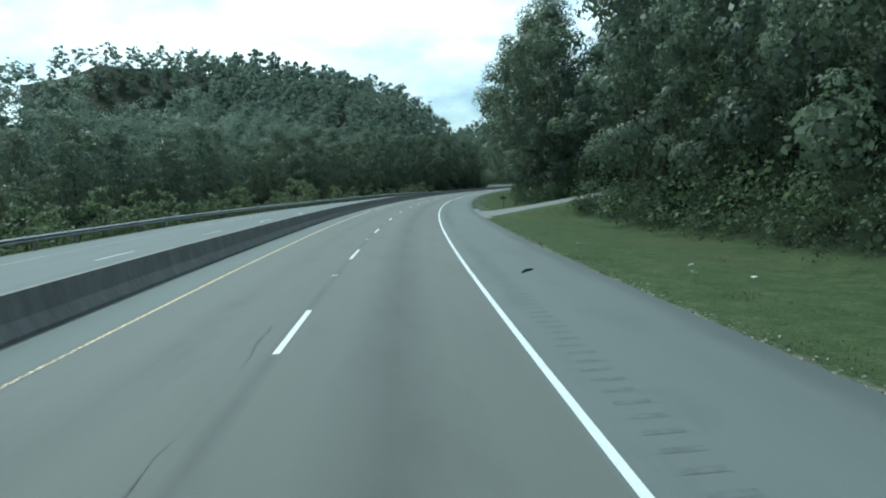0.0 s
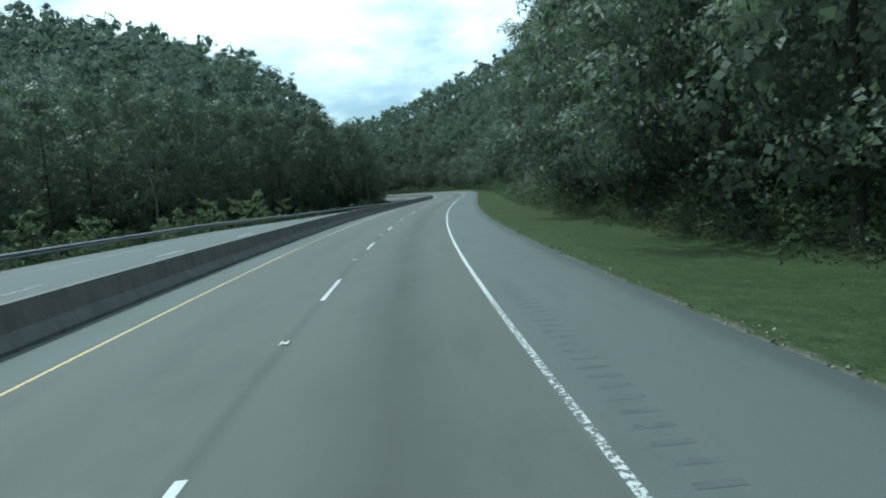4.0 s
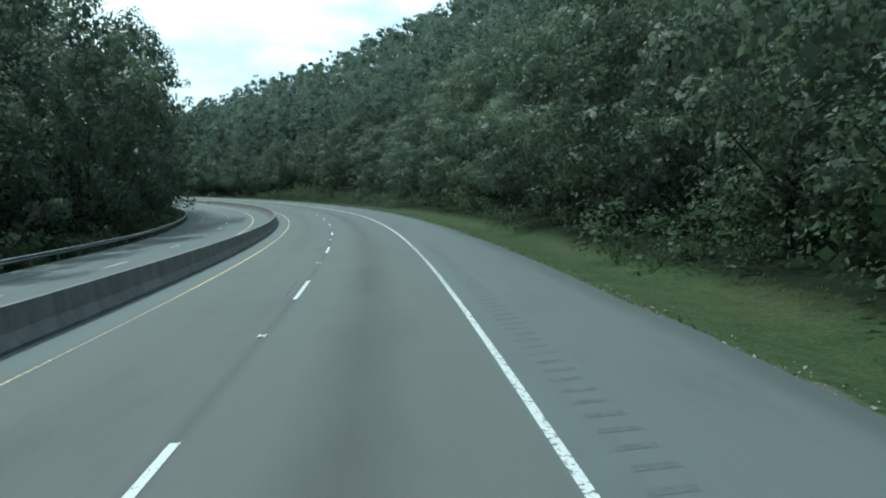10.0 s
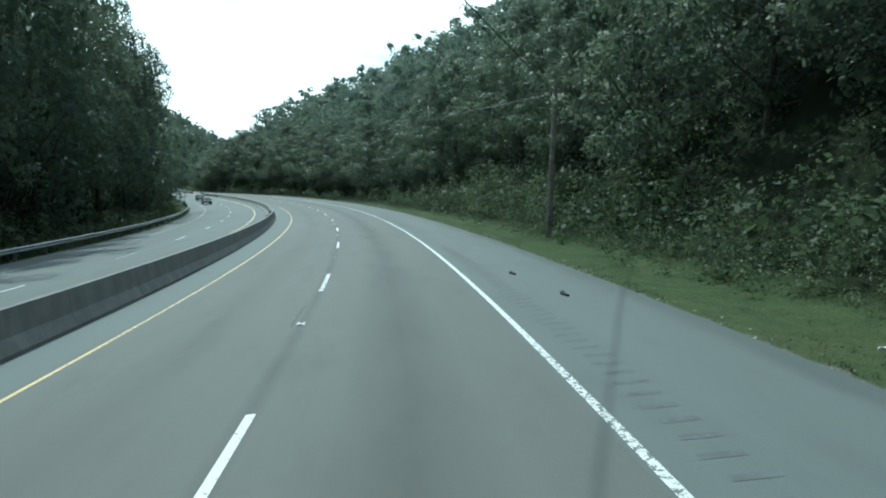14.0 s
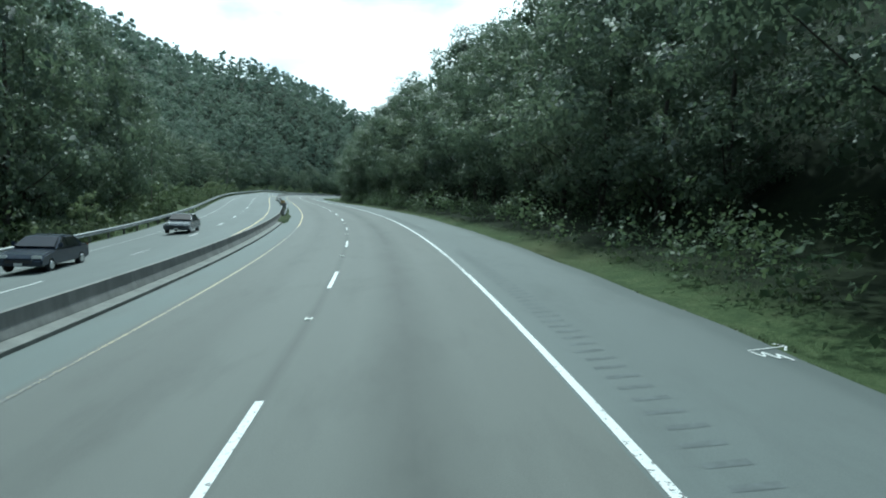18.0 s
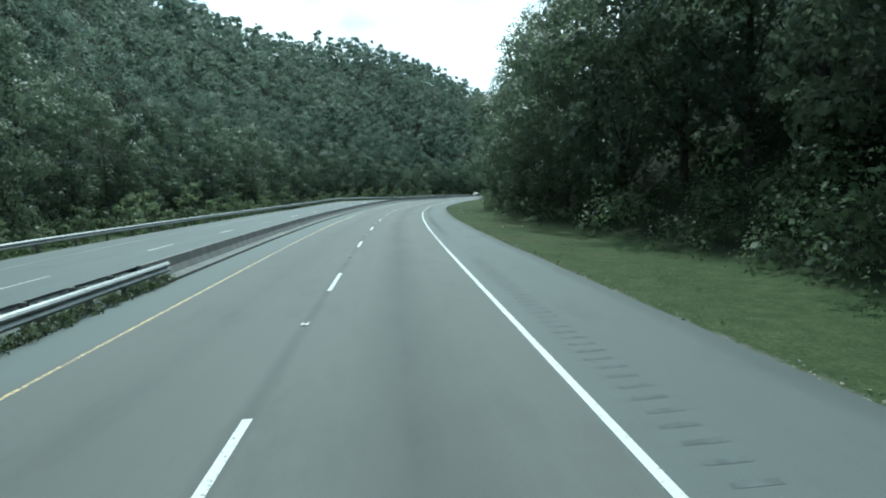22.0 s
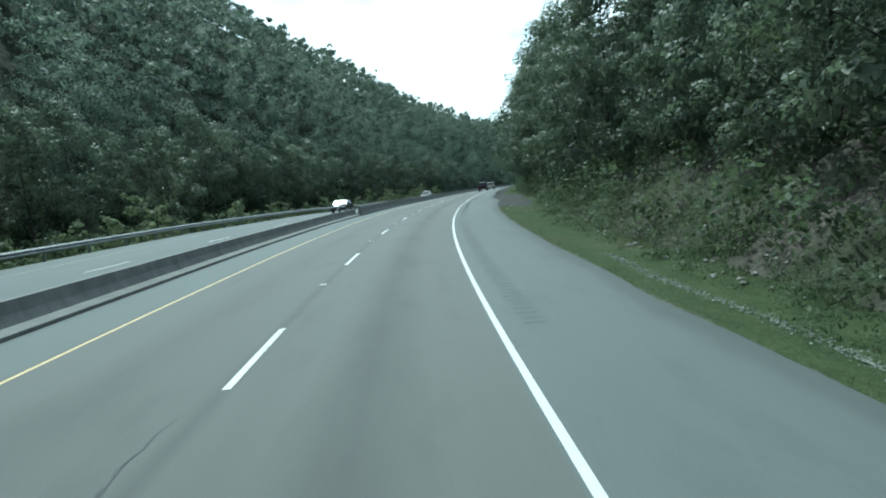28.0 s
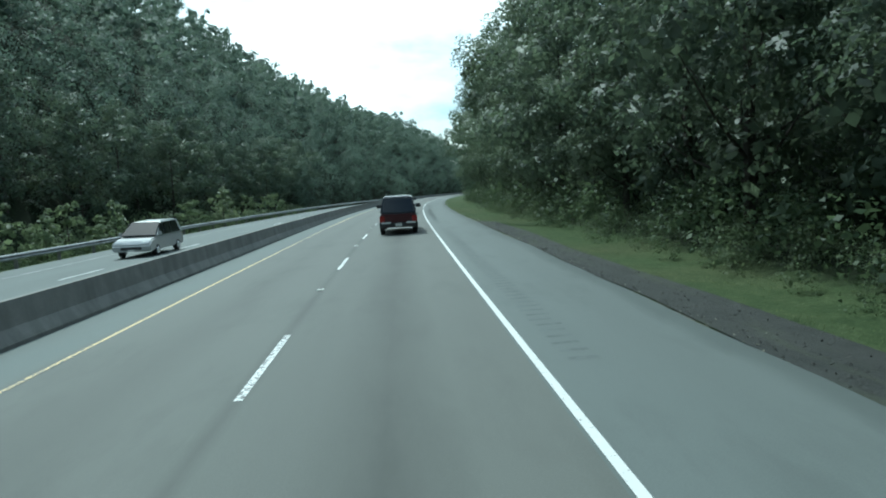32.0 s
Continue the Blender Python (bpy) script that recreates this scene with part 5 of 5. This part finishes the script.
def road_car(m, paint_material, name, label, van):
    """Passenger car or minivan facing +y."""
    car = tagged(new(name), label, "minivan" if van else "car")
    w, h = (1.85, 1.72) if van else (1.74, 1.42)
    bm = bmesh.new()
    if van:
        shell(bm, [(-2.35, 0.42), (-2.38, 1.0), (1.25, 1.0), (2.15, 0.86), (2.35, 0.66), (2.33, 0.35), (-2.2, 0.32)], w, 0.05, 0.7, 0.06)
    else:
        shell(bm, [(-2.25, 0.40), (-2.28, 0.92), (-1.6, 0.96), (1.05, 0.92), (2.05, 0.76), (2.25, 0.6), (2.22, 0.32), (-2.1, 0.30)], w, 0.05, 0.7, 0.06)
    part("body", bm, paint_material, car)
    bm = bmesh.new()
    y = (-2.36, -2.1, 0.15, 1.45) if van else (-1.65, -1.05, 0.15, 1.05)
    z0 = 0.96 if van else 0.90
    shell(bm, [(y[0], z0), (y[1], h - 0.04), (y[1] + 0.3, h), (y[2], h - 0.02), (y[3], z0)], w - 0.06, 0.2, z0, 0.05)
    part("roof", bm, paint_material, car)
    b = z0 + 0.08
    t = h - 0.08
    f = (t - z0) / (h - z0)
    x0, x1 = w / 2 - 0.10, w / 2 - 0.24
    pane(car, "windshield", [(-x0, y[3] - 0.08, b), (x0, y[3] - 0.08, b), (x1, y[2] + 0.10, t), (-x1, y[2] + 0.10, t)], (0, 0.04, 0.05))
    pane(car, "rear_window", [(x0, y[0] + 0.03, b), (-x0, y[0] + 0.03, b), (-x1, y[1] - 0.03, t), (x1, y[1] - 0.03, t)], (0, -0.03, 0.03))
    cuts = (y[0] + 0.35, -0.75, 0.25, y[3] - 0.35) if van else (y[0] + 0.4, -0.1, y[3] - 0.35)
    for s in (-1, 1):
        for k in range(len(cuts) - 1):
            u0, u1 = cuts[k] + 0.04, cuts[k + 1] - 0.04
            lift = 0.25 if k == len(cuts) - 2 else 0.0
            low = 0.2 if (k == 0) else 0.0
            pane(car, "side_window", [(s * (w / 2 - 0.045), u0, b), (s * (w / 2 - 0.045), u1, b), (s * (w / 2 - 0.185), u1 - lift * 2.2, t), (s * (w / 2 - 0.185), u0 + low, t)], (s * 0.018, 0, 0))
        for q in (-1.42, 1.42):
            wheel(car, s * (w / 2 - 0.10), q, 0.32, 0.2)
        a0, a1 = sorted((s * (w / 2 - 0.42), s * (w / 2 - 0.06)))
        block(car, "headlight", M_HEAD, (a0, a1, 2.14 if van else 2.05, 2.30 if van else 2.2, 0.60, 0.76), 0.03, "clear headlamp")
        block(car, "tail_light", M_TAIL, (a0, a1, -2.42 if van else -2.3, -2.33 if van else -2.22, 0.72, 0.92), 0.02, "red tail lamp")
    block(car, "grille", M_TRIM, (-0.5, 0.5, 2.24, 2.375 if van else 2.27, 0.44, 0.58), 0.02, "black grille opening")
    block(car, "licence_plate", M_PLATE, (-0.15, 0.15, 2.37 if van else 2.26, 2.395 if van else 2.285, 0.36, 0.46), 0.0, "plain pale plate")
    mirrors(car, w / 2 - 0.03, y[3] - 0.35, b, paint_material, 0.16)
    car.matrix_basis = m
    return car


pickup(stand(928.0, 1.8), M_MAROON, "maroon pickup truck with a black bed canopy, on the lane", True)
pickup(stand(953.0, 1.75), M_PALE, "off-white pickup truck with an open load bed", False)
road_car(stand(926.4, -11.2, 0, 180), M_SILVER, "minivan", "silver minivan in the opposite carriageway", True)
road_car(stand(856.6, -11.0, 0, 180), M_BLACKCAR, "car", "dark saloon car beside the outer guardrail", False)
road_car(stand(555.6, -11.9, 0, 180), M_GREYCAR, "car", "dark grey saloon car in the opposite carriageway", False)
road_car(stand(534.6, -12.7, 0, 180), M_BLUECAR, "car", "dark blue saloon car in the opposite carriageway", False)

# ---------------------------------------------------------------- poles, wires, posts
def utility_pole(s, a, height, label, arms=True, lean=0.0):
    root = tagged(new("utility_pole"), label, "utility pole", "utility poles")
    bm = bmesh.new()
    tube(bm, [(0, 0, -1.0), (0, 0, height * 0.5), (lean, 0, height)], [0.16, 0.135, 0.10], 10)
    part("shaft", bm, M_WOOD, root)
    if arms:
        block(root, "crossarm", M_WOOD, (-1.1 + lean, 1.1 + lean, -0.06, 0.06, height - 0.75, height - 0.63), 0.01)
        for x in (-1.0, -0.35, 0.35, 1.0):
            bm = bmesh.new()
            tube(bm, [(x + lean, 0, height - 0.63), (x + lean, 0, height - 0.50), (x + lean, 0, height - 0.42)], [0.03, 0.05, 0.03], 8)
            part("insulator", bm, M_TRIM, root, "dark ceramic insulator")
    p = ground_at(s, a)
    root.matrix_basis = pose(float(p[0]), float(p[1]), float(p[2]), 0, 0, heading(s))
    return np.array([p[0], p[1], p[2] + height - 0.45])


def wire(p, q, sag, radius=0.018):
    bm = bmesh.new()
    pts = [Vector(p).lerp(Vector(q), f) - Vector((0, 0, sag * 4 * f * (1 - f))) for f in np.linspace(0, 1, 15)]
    tube(bm, pts, [radius] * 15, 5)
    me = bpy.data.meshes.new("power_cable")
    bm.to_mesh(me), bm.free()
    me.materials.append(M_TRIM)
    tagged(put("power_cable", me), "thin black power cable strung between poles", "cable", "power cables")


pole_r = utility_pole(424.5, 9.6, 7.0, "bare grey wooden utility pole on the grass verge", False)
pole_k = utility_pole(201.0, -36.0, 12.0, "leaning grey wooden utility pole with one crossarm", True, -0.9)
pole_l = utility_pole(318.0, -24.5, 13.0, "grey wooden utility pole against dark trees", False)
pole_m = utility_pole(505.0, -22.5, 12.0, "grey wooden utility pole beyond the guardrail")
pole_n = utility_pole(613.0, -25.0, 10.0, "weathered utility pole standing among roadside scrub", False)
pole_o = utility_pole(722.0, -25.0, 10.2, "weathered utility pole at the foot of dark trees", False)
for dz in (0.0, -1.3):
    drop = np.array([0, 0, dz])
    wire(pole_m + drop, pole_n + drop, 1.0)
    wire(pole_n + drop, pole_o + drop, 1.0)
wire(pole_r, pole_m, 1.4)
wire(pole_l, pole_r, 1.2)
wire(pole_k, pole_l, 1.6)

def mailbox(s, a):
    root = tagged(new("mailbox"), "black roadside mailbox on a leaning wooden post", "mailbox")
    bm = bmesh.new()
    tube(bm, [(0, 0, -0.3), (0.02, 0.0, 0.6), (-0.05, 0, 1.15)], [0.055, 0.05, 0.05], 8)
    part("post", bm, M_STEEL_DARK, root)
    bm = bmesh.new()
    shell(bm, [(-0.28, 1.12), (-0.28, 1.28), (0.28, 1.28), (0.28, 1.12)], 0.2, 0.05, 1.2, 0.02)
    part("box", bm, M_TRIM, root, "black sheet-metal box")
    block(root, "flag", M_TAIL, (0.11, 0.125, 0.02, 0.14, 1.26, 1.36), 0.0, "small red flag")
    block(root, "arm", M_WOOD, (-0.05, 0.05, -0.3, 0.35, 1.06, 1.12), 0.01)
    p = ground_at(s, a)
    root.matrix_basis = pose(float(p[0]), float(p[1]), float(p[2]), 0, 0, heading(s) + 80)


mailbox(62.3, 9.8)


def marker_post(s, a, plate, label):
    root = tagged(new("marker_post"), label, "marker post")
    bm = bmesh.new()
    box(bm, -0.02, 0.02, -0.03, 0.03, -0.3, 1.35)
    part("post", bm, M_STEEL_DARK, root)
    block(root, "plate", plate, (-0.09, 0.09, -0.045, -0.032, 0.85, 1.4), 0.0, "reflective plate")
    p = ground_at(s, a)
    root.matrix_basis = pose(float(p[0]), float(p[1]), float(p[2]), 0, 0, heading(s))


M_GREENPLATE = simple("green_plate", (0.03, 0.22, 0.13), 0.4, 0, 0.05, 5)
M_AMBER = simple("amber_marker_plate", (0.36, 0.25, 0.10), 0.5, 0, 0.15, 7)
marker_post(890.0, 8.7, M_GREENPLATE, "small green and white marker post in the grass")
end_post = tagged(new("object_marker"), "amber object marker on the guardrail's end", "marker post")
block(end_post, "plate", M_AMBER, (-0.33, 0.33, -0.06, -0.02, 0.38, 0.82), 0.01, "scuffed amber plate")
block(end_post, "post", M_STEEL_DARK, (-0.07, 0.07, -0.02, 0.12, -0.3, 0.7), 0.01)
end_post.matrix_basis = stand(607.3, B)
end_cap = tagged(new("crash_terminal"), "dented dark steel terminal closing the guardrail", "crash terminal")
block(end_cap, "cap", M_STEEL_DARK, (-0.36, 0.36, 0.0, 0.35, 0.36, 0.80), 0.08)
block(end_cap, "post", M_STEEL_DARK, (-0.07, 0.07, 0.05, 0.19, -0.3, 0.4), 0.01)
end_cap.matrix_basis = stand(594.1, B)

# ---------------------------------------------------------------- road furniture, small
def build_markers():
    bm = bmesh.new()
    for x in (-0.055, 0.055):
        box(bm, x - 0.016, x + 0.016, -0.12, 0.12, 0.0, 0.022)
    box(bm, -0.04, 0.04, -0.05, 0.05, 0.0, 0.018)
    me = bpy.data.meshes.new("road_stud")
    bm.to_mesh(me), bm.free()
    me.materials.append(M_PLATE)
    k = 0
    while DASH_0 + k * DASH_STEP < 990:
        ob = tagged(put("road_stud", me), "pale cast road stud set in the asphalt", "road stud", "road studs")
        ob.matrix_basis = stand(DASH_0 + k * DASH_STEP + 8.2, -0.05, 0.002)
        k += 1


build_markers()
M_GROOVE = simple("groove_asphalt", (0.108, 0.120, 0.119), 0.95, 0, 0.2, 6)


def build_rumble():
    """Shallow grooves milled into the shoulder beside the edge line."""
    verts = []
    rs = np.random.RandomState(9)
    s = 4.0
    while s < 985:
        if (s % 36) < 25 and not 140 < s < 205:
            q = np.array([s, s, s + 0.11, s + 0.11])
            a0 = 4.06 + rs.uniform(-0.03, 0.03)
            a = np.array([a0, a0 + 0.40, a0 + 0.40, a0])
            u = (q - q[0] + s) / 2.0
            k = np.floor(u)
            w = (u - k)[:, None]
            verts.append(at(k * 2.0, a, 0.003) * (1 - w) + at(k * 2.0 + 2.0, a, 0.003) * w)
        s += 0.40
    v = np.concatenate(verts)
    me = mesh_of("rumble_strip", v, np.arange(len(v)).reshape(-1, 4), M_GROOVE)
    tagged(put("rumble_strip", me), "rows of dark grooves milled into the shoulder", "rumble strip", kind="stuff")


build_rumble()


def build_grass():
    """Tufts on the verge and along the pavement's edge."""
    rs = np.random.RandomState(14)
    spots = []
    for _ in range(95000):
        s = rs.uniform(4, 960)
        e = float(edge_right(s))
        a = float(pave_edge(s)) - 0.1 + (e - 6.0) * rs.uniform(0, 1) ** 1.2
        if not in_drive(s, a, 0.3) and not (853 < s < 925 and a < 8.0) and not (839 < s < 875 and a < 10.5):
            spots.append((s, a))
    for _ in range(9000):
        s = rs.uniform(4, 1000)
        spots.append((s, -rs.uniform(16.9, 21.0)))
    spots = np.array(spots)
    g = ground_at(spots[:, 0], spots[:, 1])
    n = len(g)
    verts = []
    for _ in range(4):
        ang = rs.uniform(0, 6.28, n)
        hgt = rs.uniform(0.03, 0.085, n) * np.clip(0.75 + 0.5 * np.sin(spots[:, 0] * 0.9) * np.sin(spots[:, 1] * 1.7 + spots[:, 0] * 0.23), 0.4, 1.3)
        r = rs.uniform(0.02, 0.12, n)
        d = np.stack([np.cos(ang), np.sin(ang), 0 * ang], 1)
        side = np.stack([-np.sin(ang), np.cos(ang), 0 * ang], 1) * 0.013
        c = g + d * r[:, None] - np.array([0, 0, 0.03])
        tip = c + d * (hgt * 0.5)[:, None] + np.array([0, 0, 1]) * hgt[:, None]
        th = np.interp(spots[:, 0], S, _th)
        back = d[:, 0] * -np.sin(th) + d[:, 1] * np.cos(th) > 0
        side = np.where(back[:, None], side, -side)
        verts.append(np.stack([c + side, c - side, tip], 1))
    v = np.concatenate(verts).reshape(-1, 3)
    up = np.tile(np.array([0.0, 0.0, 1.0]), (len(v), 1)) + rs.normal(scale=0.35, size=(len(v), 3))
    me = leafy("grass_tufts", v, np.arange(len(v)).reshape(-1, 3), up / np.linalg.norm(up, axis=1)[:, None], M_GRASS)
    tagged(put("grass_tufts", me), "ragged tufts of roadside grass", "grass", kind="stuff")


build_grass()


def build_edge_crumbs():
    """Stones, dry leaves and weeds where the pavement meets the verge, and weeds under the median rail."""
    rs = np.random.RandomState(27)
    n = 16000
    s = rs.uniform(4, 985, n)
    keep = (np.sin(s * 0.11) + np.sin(s * 0.043 + 1) + np.sin(s * 0.6) * 0.5 + rs.uniform(-0.9, 0.9, n)) > 0.1
    s = s[keep]
    a = pave_edge(s) - 0.1 + np.abs(rs.normal(scale=0.22, size=len(s)))
    v, f, nrm = quads(rs, ground_at(s, a) + np.array([0, 0, 0.03]), np.array([0, 0, 1.0]) + rs.normal(scale=0.35, size=(len(s), 3)), 0.026, 0.8)
    tagged(put("verge_crumbs", mesh_of("verge_crumbs", v, f, M_CRUMB)), "pale stones and dry leaves along the pavement's edge", "debris", kind="stuff")
    n = 4000
    s = rs.uniform(843, 932, n)
    a = pave_edge(s) + np.where(s < 874, 3.4, 1.2) * rs.uniform(0, 1, n) ** 1.3
    v, f, nrm = quads(rs, ground_at(s, a) + np.array([0, 0, 0.045]), np.array([0, 0, 1.0]) + rs.normal(scale=0.4, size=(n, 3)), 0.018, 0.6)
    tagged(put("dirt_crumbs", mesh_of("dirt_crumbs", v, f, M_CINDER)), "loose cinders and dry leaves on the dirt", "debris", kind="stuff")
    n = 15000
    s, u, g = rs.uniform(82, 109, n), rs.uniform(0, 1, n), rs.uniform(0, 1, n)
    a = pave_edge(s) + 0.25 * np.sin(s * 0.9) + (0.5 + 1.3 * np.sin(np.clip((s - 82) / 27, 0, 1) * 3.14)) * u
    keep = 0.75 * rs.normal(size=n) + np.sin(s * 2.3 + a * 1.7) + np.sin(s * 0.8 - a * 3.1) + np.sin(a * 5.0 + s) * 0.6 + g * 1.6 > 0.5
    s2 = rs.uniform(781, 802, 3000)
    a2 = 7.95 + 0.12 * np.sin(s2 * 0.7) + rs.normal(scale=0.13, size=3000)
    s3 = rs.uniform(63, 75, 4000)
    a3 = 7.7 + 0.3 * np.sin(s3 * 1.1) + rs.normal(scale=0.28, size=4000)
    s, a = np.concatenate([s[keep], s2, s3]), np.concatenate([a[keep], a2, a3])
    v, f, nrm = quads(rs, ground_at(s, a) + np.array([0, 0, 0.035]), np.array([0, 0, 1.0]) + rs.normal(scale=0.3, size=(len(s), 3)), 0.021, 0.5)
    tagged(put("washed_gravel", mesh_of("washed_gravel", v, f, M_STONES)), "pale gravel washed over the grass verge", "gravel", kind="stuff")
    cs, rr = [], []
    for s0, s1, d, w in ((560, 572, 5.0, 0.75), (572, 594, 3.0, 0.4), (607.5, 636, 3.5, 0.4)):
        for q in np.arange(s0, s1, 0.25 / d):
            cs.append(at(q, B + rs.uniform(-0.1, w), rs.uniform(0.0, 0.16)))
            rr.append(rs.uniform(0.08, 0.24))
    tagged(put("median_weeds", leafy("median_weeds", *leaf_cloud(rs, cs, rr, 19000, 0.034, heart=6000, heart_size=0.055), M_SHRUB)), "low green weeds growing under the median guardrail", "weeds", kind="stuff")


M_CINDER = simple("loose_cinders", (0.060, 0.059, 0.053), 0.95, 0, 0.5, 9)
M_STONES = simple("pale_gravel_stones", (0.22, 0.235, 0.205), 0.95, 0, 0.5, 9)
M_CRUMB = simple("pale_crumbs", (0.24, 0.235, 0.19), 0.95, 0, 0.6, 7)
build_edge_crumbs()


def build_litter():
    rs = np.random.RandomState(19)
    kinds = []
    for i in range(4):
        bm = bmesh.new()
        bmesh.ops.create_grid(bm, x_segments=4, y_segments=4, size=0.055)
        for v in bm.verts:
            v.co += Vector((rs.uniform(-0.02, 0.02), rs.uniform(-0.02, 0.02), rs.uniform(0.0, 0.06)))
        bmesh.ops.solidify(bm, geom=bm.faces[:], thickness=0.006)
        me = bpy.data.meshes.new("litter")
        bm.to_mesh(me), bm.free()
        me.materials.append(M_PLATE)
        kinds.append(me)
    spots = [(15.5, 8.9), (17.2, 9.6), (14.6, 9.9), (24, 8.3), (211, 9.6), (225, 9.0), (268, 7.4), (196, 9.0), (404, 8.0), (398, 7.0), (492, 7.2), (494, 8.1),
             (655, 8.2), (662, 9.1), (657, 9.8), (670, 8.6), (683.5, 7.6), (684.2, 7.9), (690, 9.2), (694, 8.0), (720, 8.8), (716, 9.8), (728, 8.0), (796, 7.4), (838, 8.2), (836, 9.0), (832, 7.6), (829, 8.8)]
    for s, a in spots:
        ob = tagged(put("litter", kinds[rs.randint(4)]), "crumpled scrap of white litter on the grass", "litter", "roadside litter")
        g = ground_at(s, a)
        ob.matrix_basis = pose(float(g[0]), float(g[1]), float(g[2]) + 0.06, rs.uniform(-20, 20), rs.uniform(-20, 20), rs.uniform(0, 360))
    bm = bmesh.new()
    tube(bm, [(-0.3, 0, 0.02), (0.0, 0.05, 0.03), (0.25, -0.06, 0.03)], [0.03, 0.04, 0.02], 6)
    me = bpy.data.meshes.new("tyre_scrap")
    bm.to_mesh(me), bm.free()
    me.materials.append(M_RUBBER)
    for s, a in ((381.0, 5.7), (409.0, 5.2), (412.5, 4.9), (17.0, 5.1), (586, 6.0)):
        tagged(put("tyre_scrap", me), "shred of black tyre rubber on the shoulder", "debris", "road debris").matrix_basis = stand(s, a, 0.0, 40 + s)


build_litter()


def spray_mark():
    """Surveyor's white paint strokes on the shoulder."""
    root = tagged(new("survey_mark"), "white sprayed survey strokes on the shoulder", "road marking", kind="structure")
    strokes = ((513.42, 6.12, 513.46, 6.66), (513.46, 6.66, 513.62, 6.58), (513.46, 6.66, 513.28, 6.54), (513.36, 6.12, 513.1, 6.16),
               (513.1, 6.16, 513.3, 6.24), (513.3, 6.24, 512.98, 6.28), (512.98, 6.28, 513.18, 6.36), (513.18, 6.36, 512.86, 6.38))
    for s0, a0, s1, a1 in strokes:
        d = np.array([s1 - s0, a1 - a0])
        n = np.array([-d[1], d[0]]) / np.hypot(*d) * 0.016
        q = np.array([(s0 - n[0], a0 - n[1]), (s0 + n[0], a0 + n[1]), (s1 + n[0], a1 + n[1]), (s1 - n[0], a1 - n[1])])
        put("stroke", mesh_of("stroke", at(q[:, 0], q[:, 1], 0.006), np.array([[0, 1, 2, 3]]), M_WHITE, q), root)


spray_mark()


def tar_seams():
    """Dark sealed cracks wandering along the joint between the lanes."""
    rs = np.random.RandomState(31)
    for s0, s1, a0 in ((2, 12, -0.28), (160, 178, -0.32), (182, 197, -0.3), (300, 318, -0.25), (408, 431, -0.2),
                       (690, 706, -0.3), (770, 792, -0.34), (826, 848, -0.3)):
        s = np.arange(s0, s1, 0.22)
        a = a0 + np.cumsum(rs.normal(scale=0.03, size=len(s))) * np.linspace(0.4, 1, len(s))
        w = 0.02 * np.clip(np.sin(s * 0.9 + a0 * 9) + 0.4, 0, 1) * rs.uniform(0.3, 1.3, len(s)) + 0.001
        p = np.stack([at(s, a - w, 0.005), at(s, a + w, 0.005)], 1).reshape(-1, 3)
        uv = np.stack([np.stack([a - w, s], -1), np.stack([a + w, s], -1)], 1).reshape(-1, 2)
        me = mesh_of("tar_seam", p, grid_faces(len(s), 2)[:, ::-1], M_TAR, uv)
        tagged(put("tar_seam", me), "black tar sealing a crack in the asphalt", "road marking", kind="structure")


M_TAR = simple("crack_tar", (0.066, 0.068, 0.066), 0.8, 0, 0.3, 8)
tar_seams()
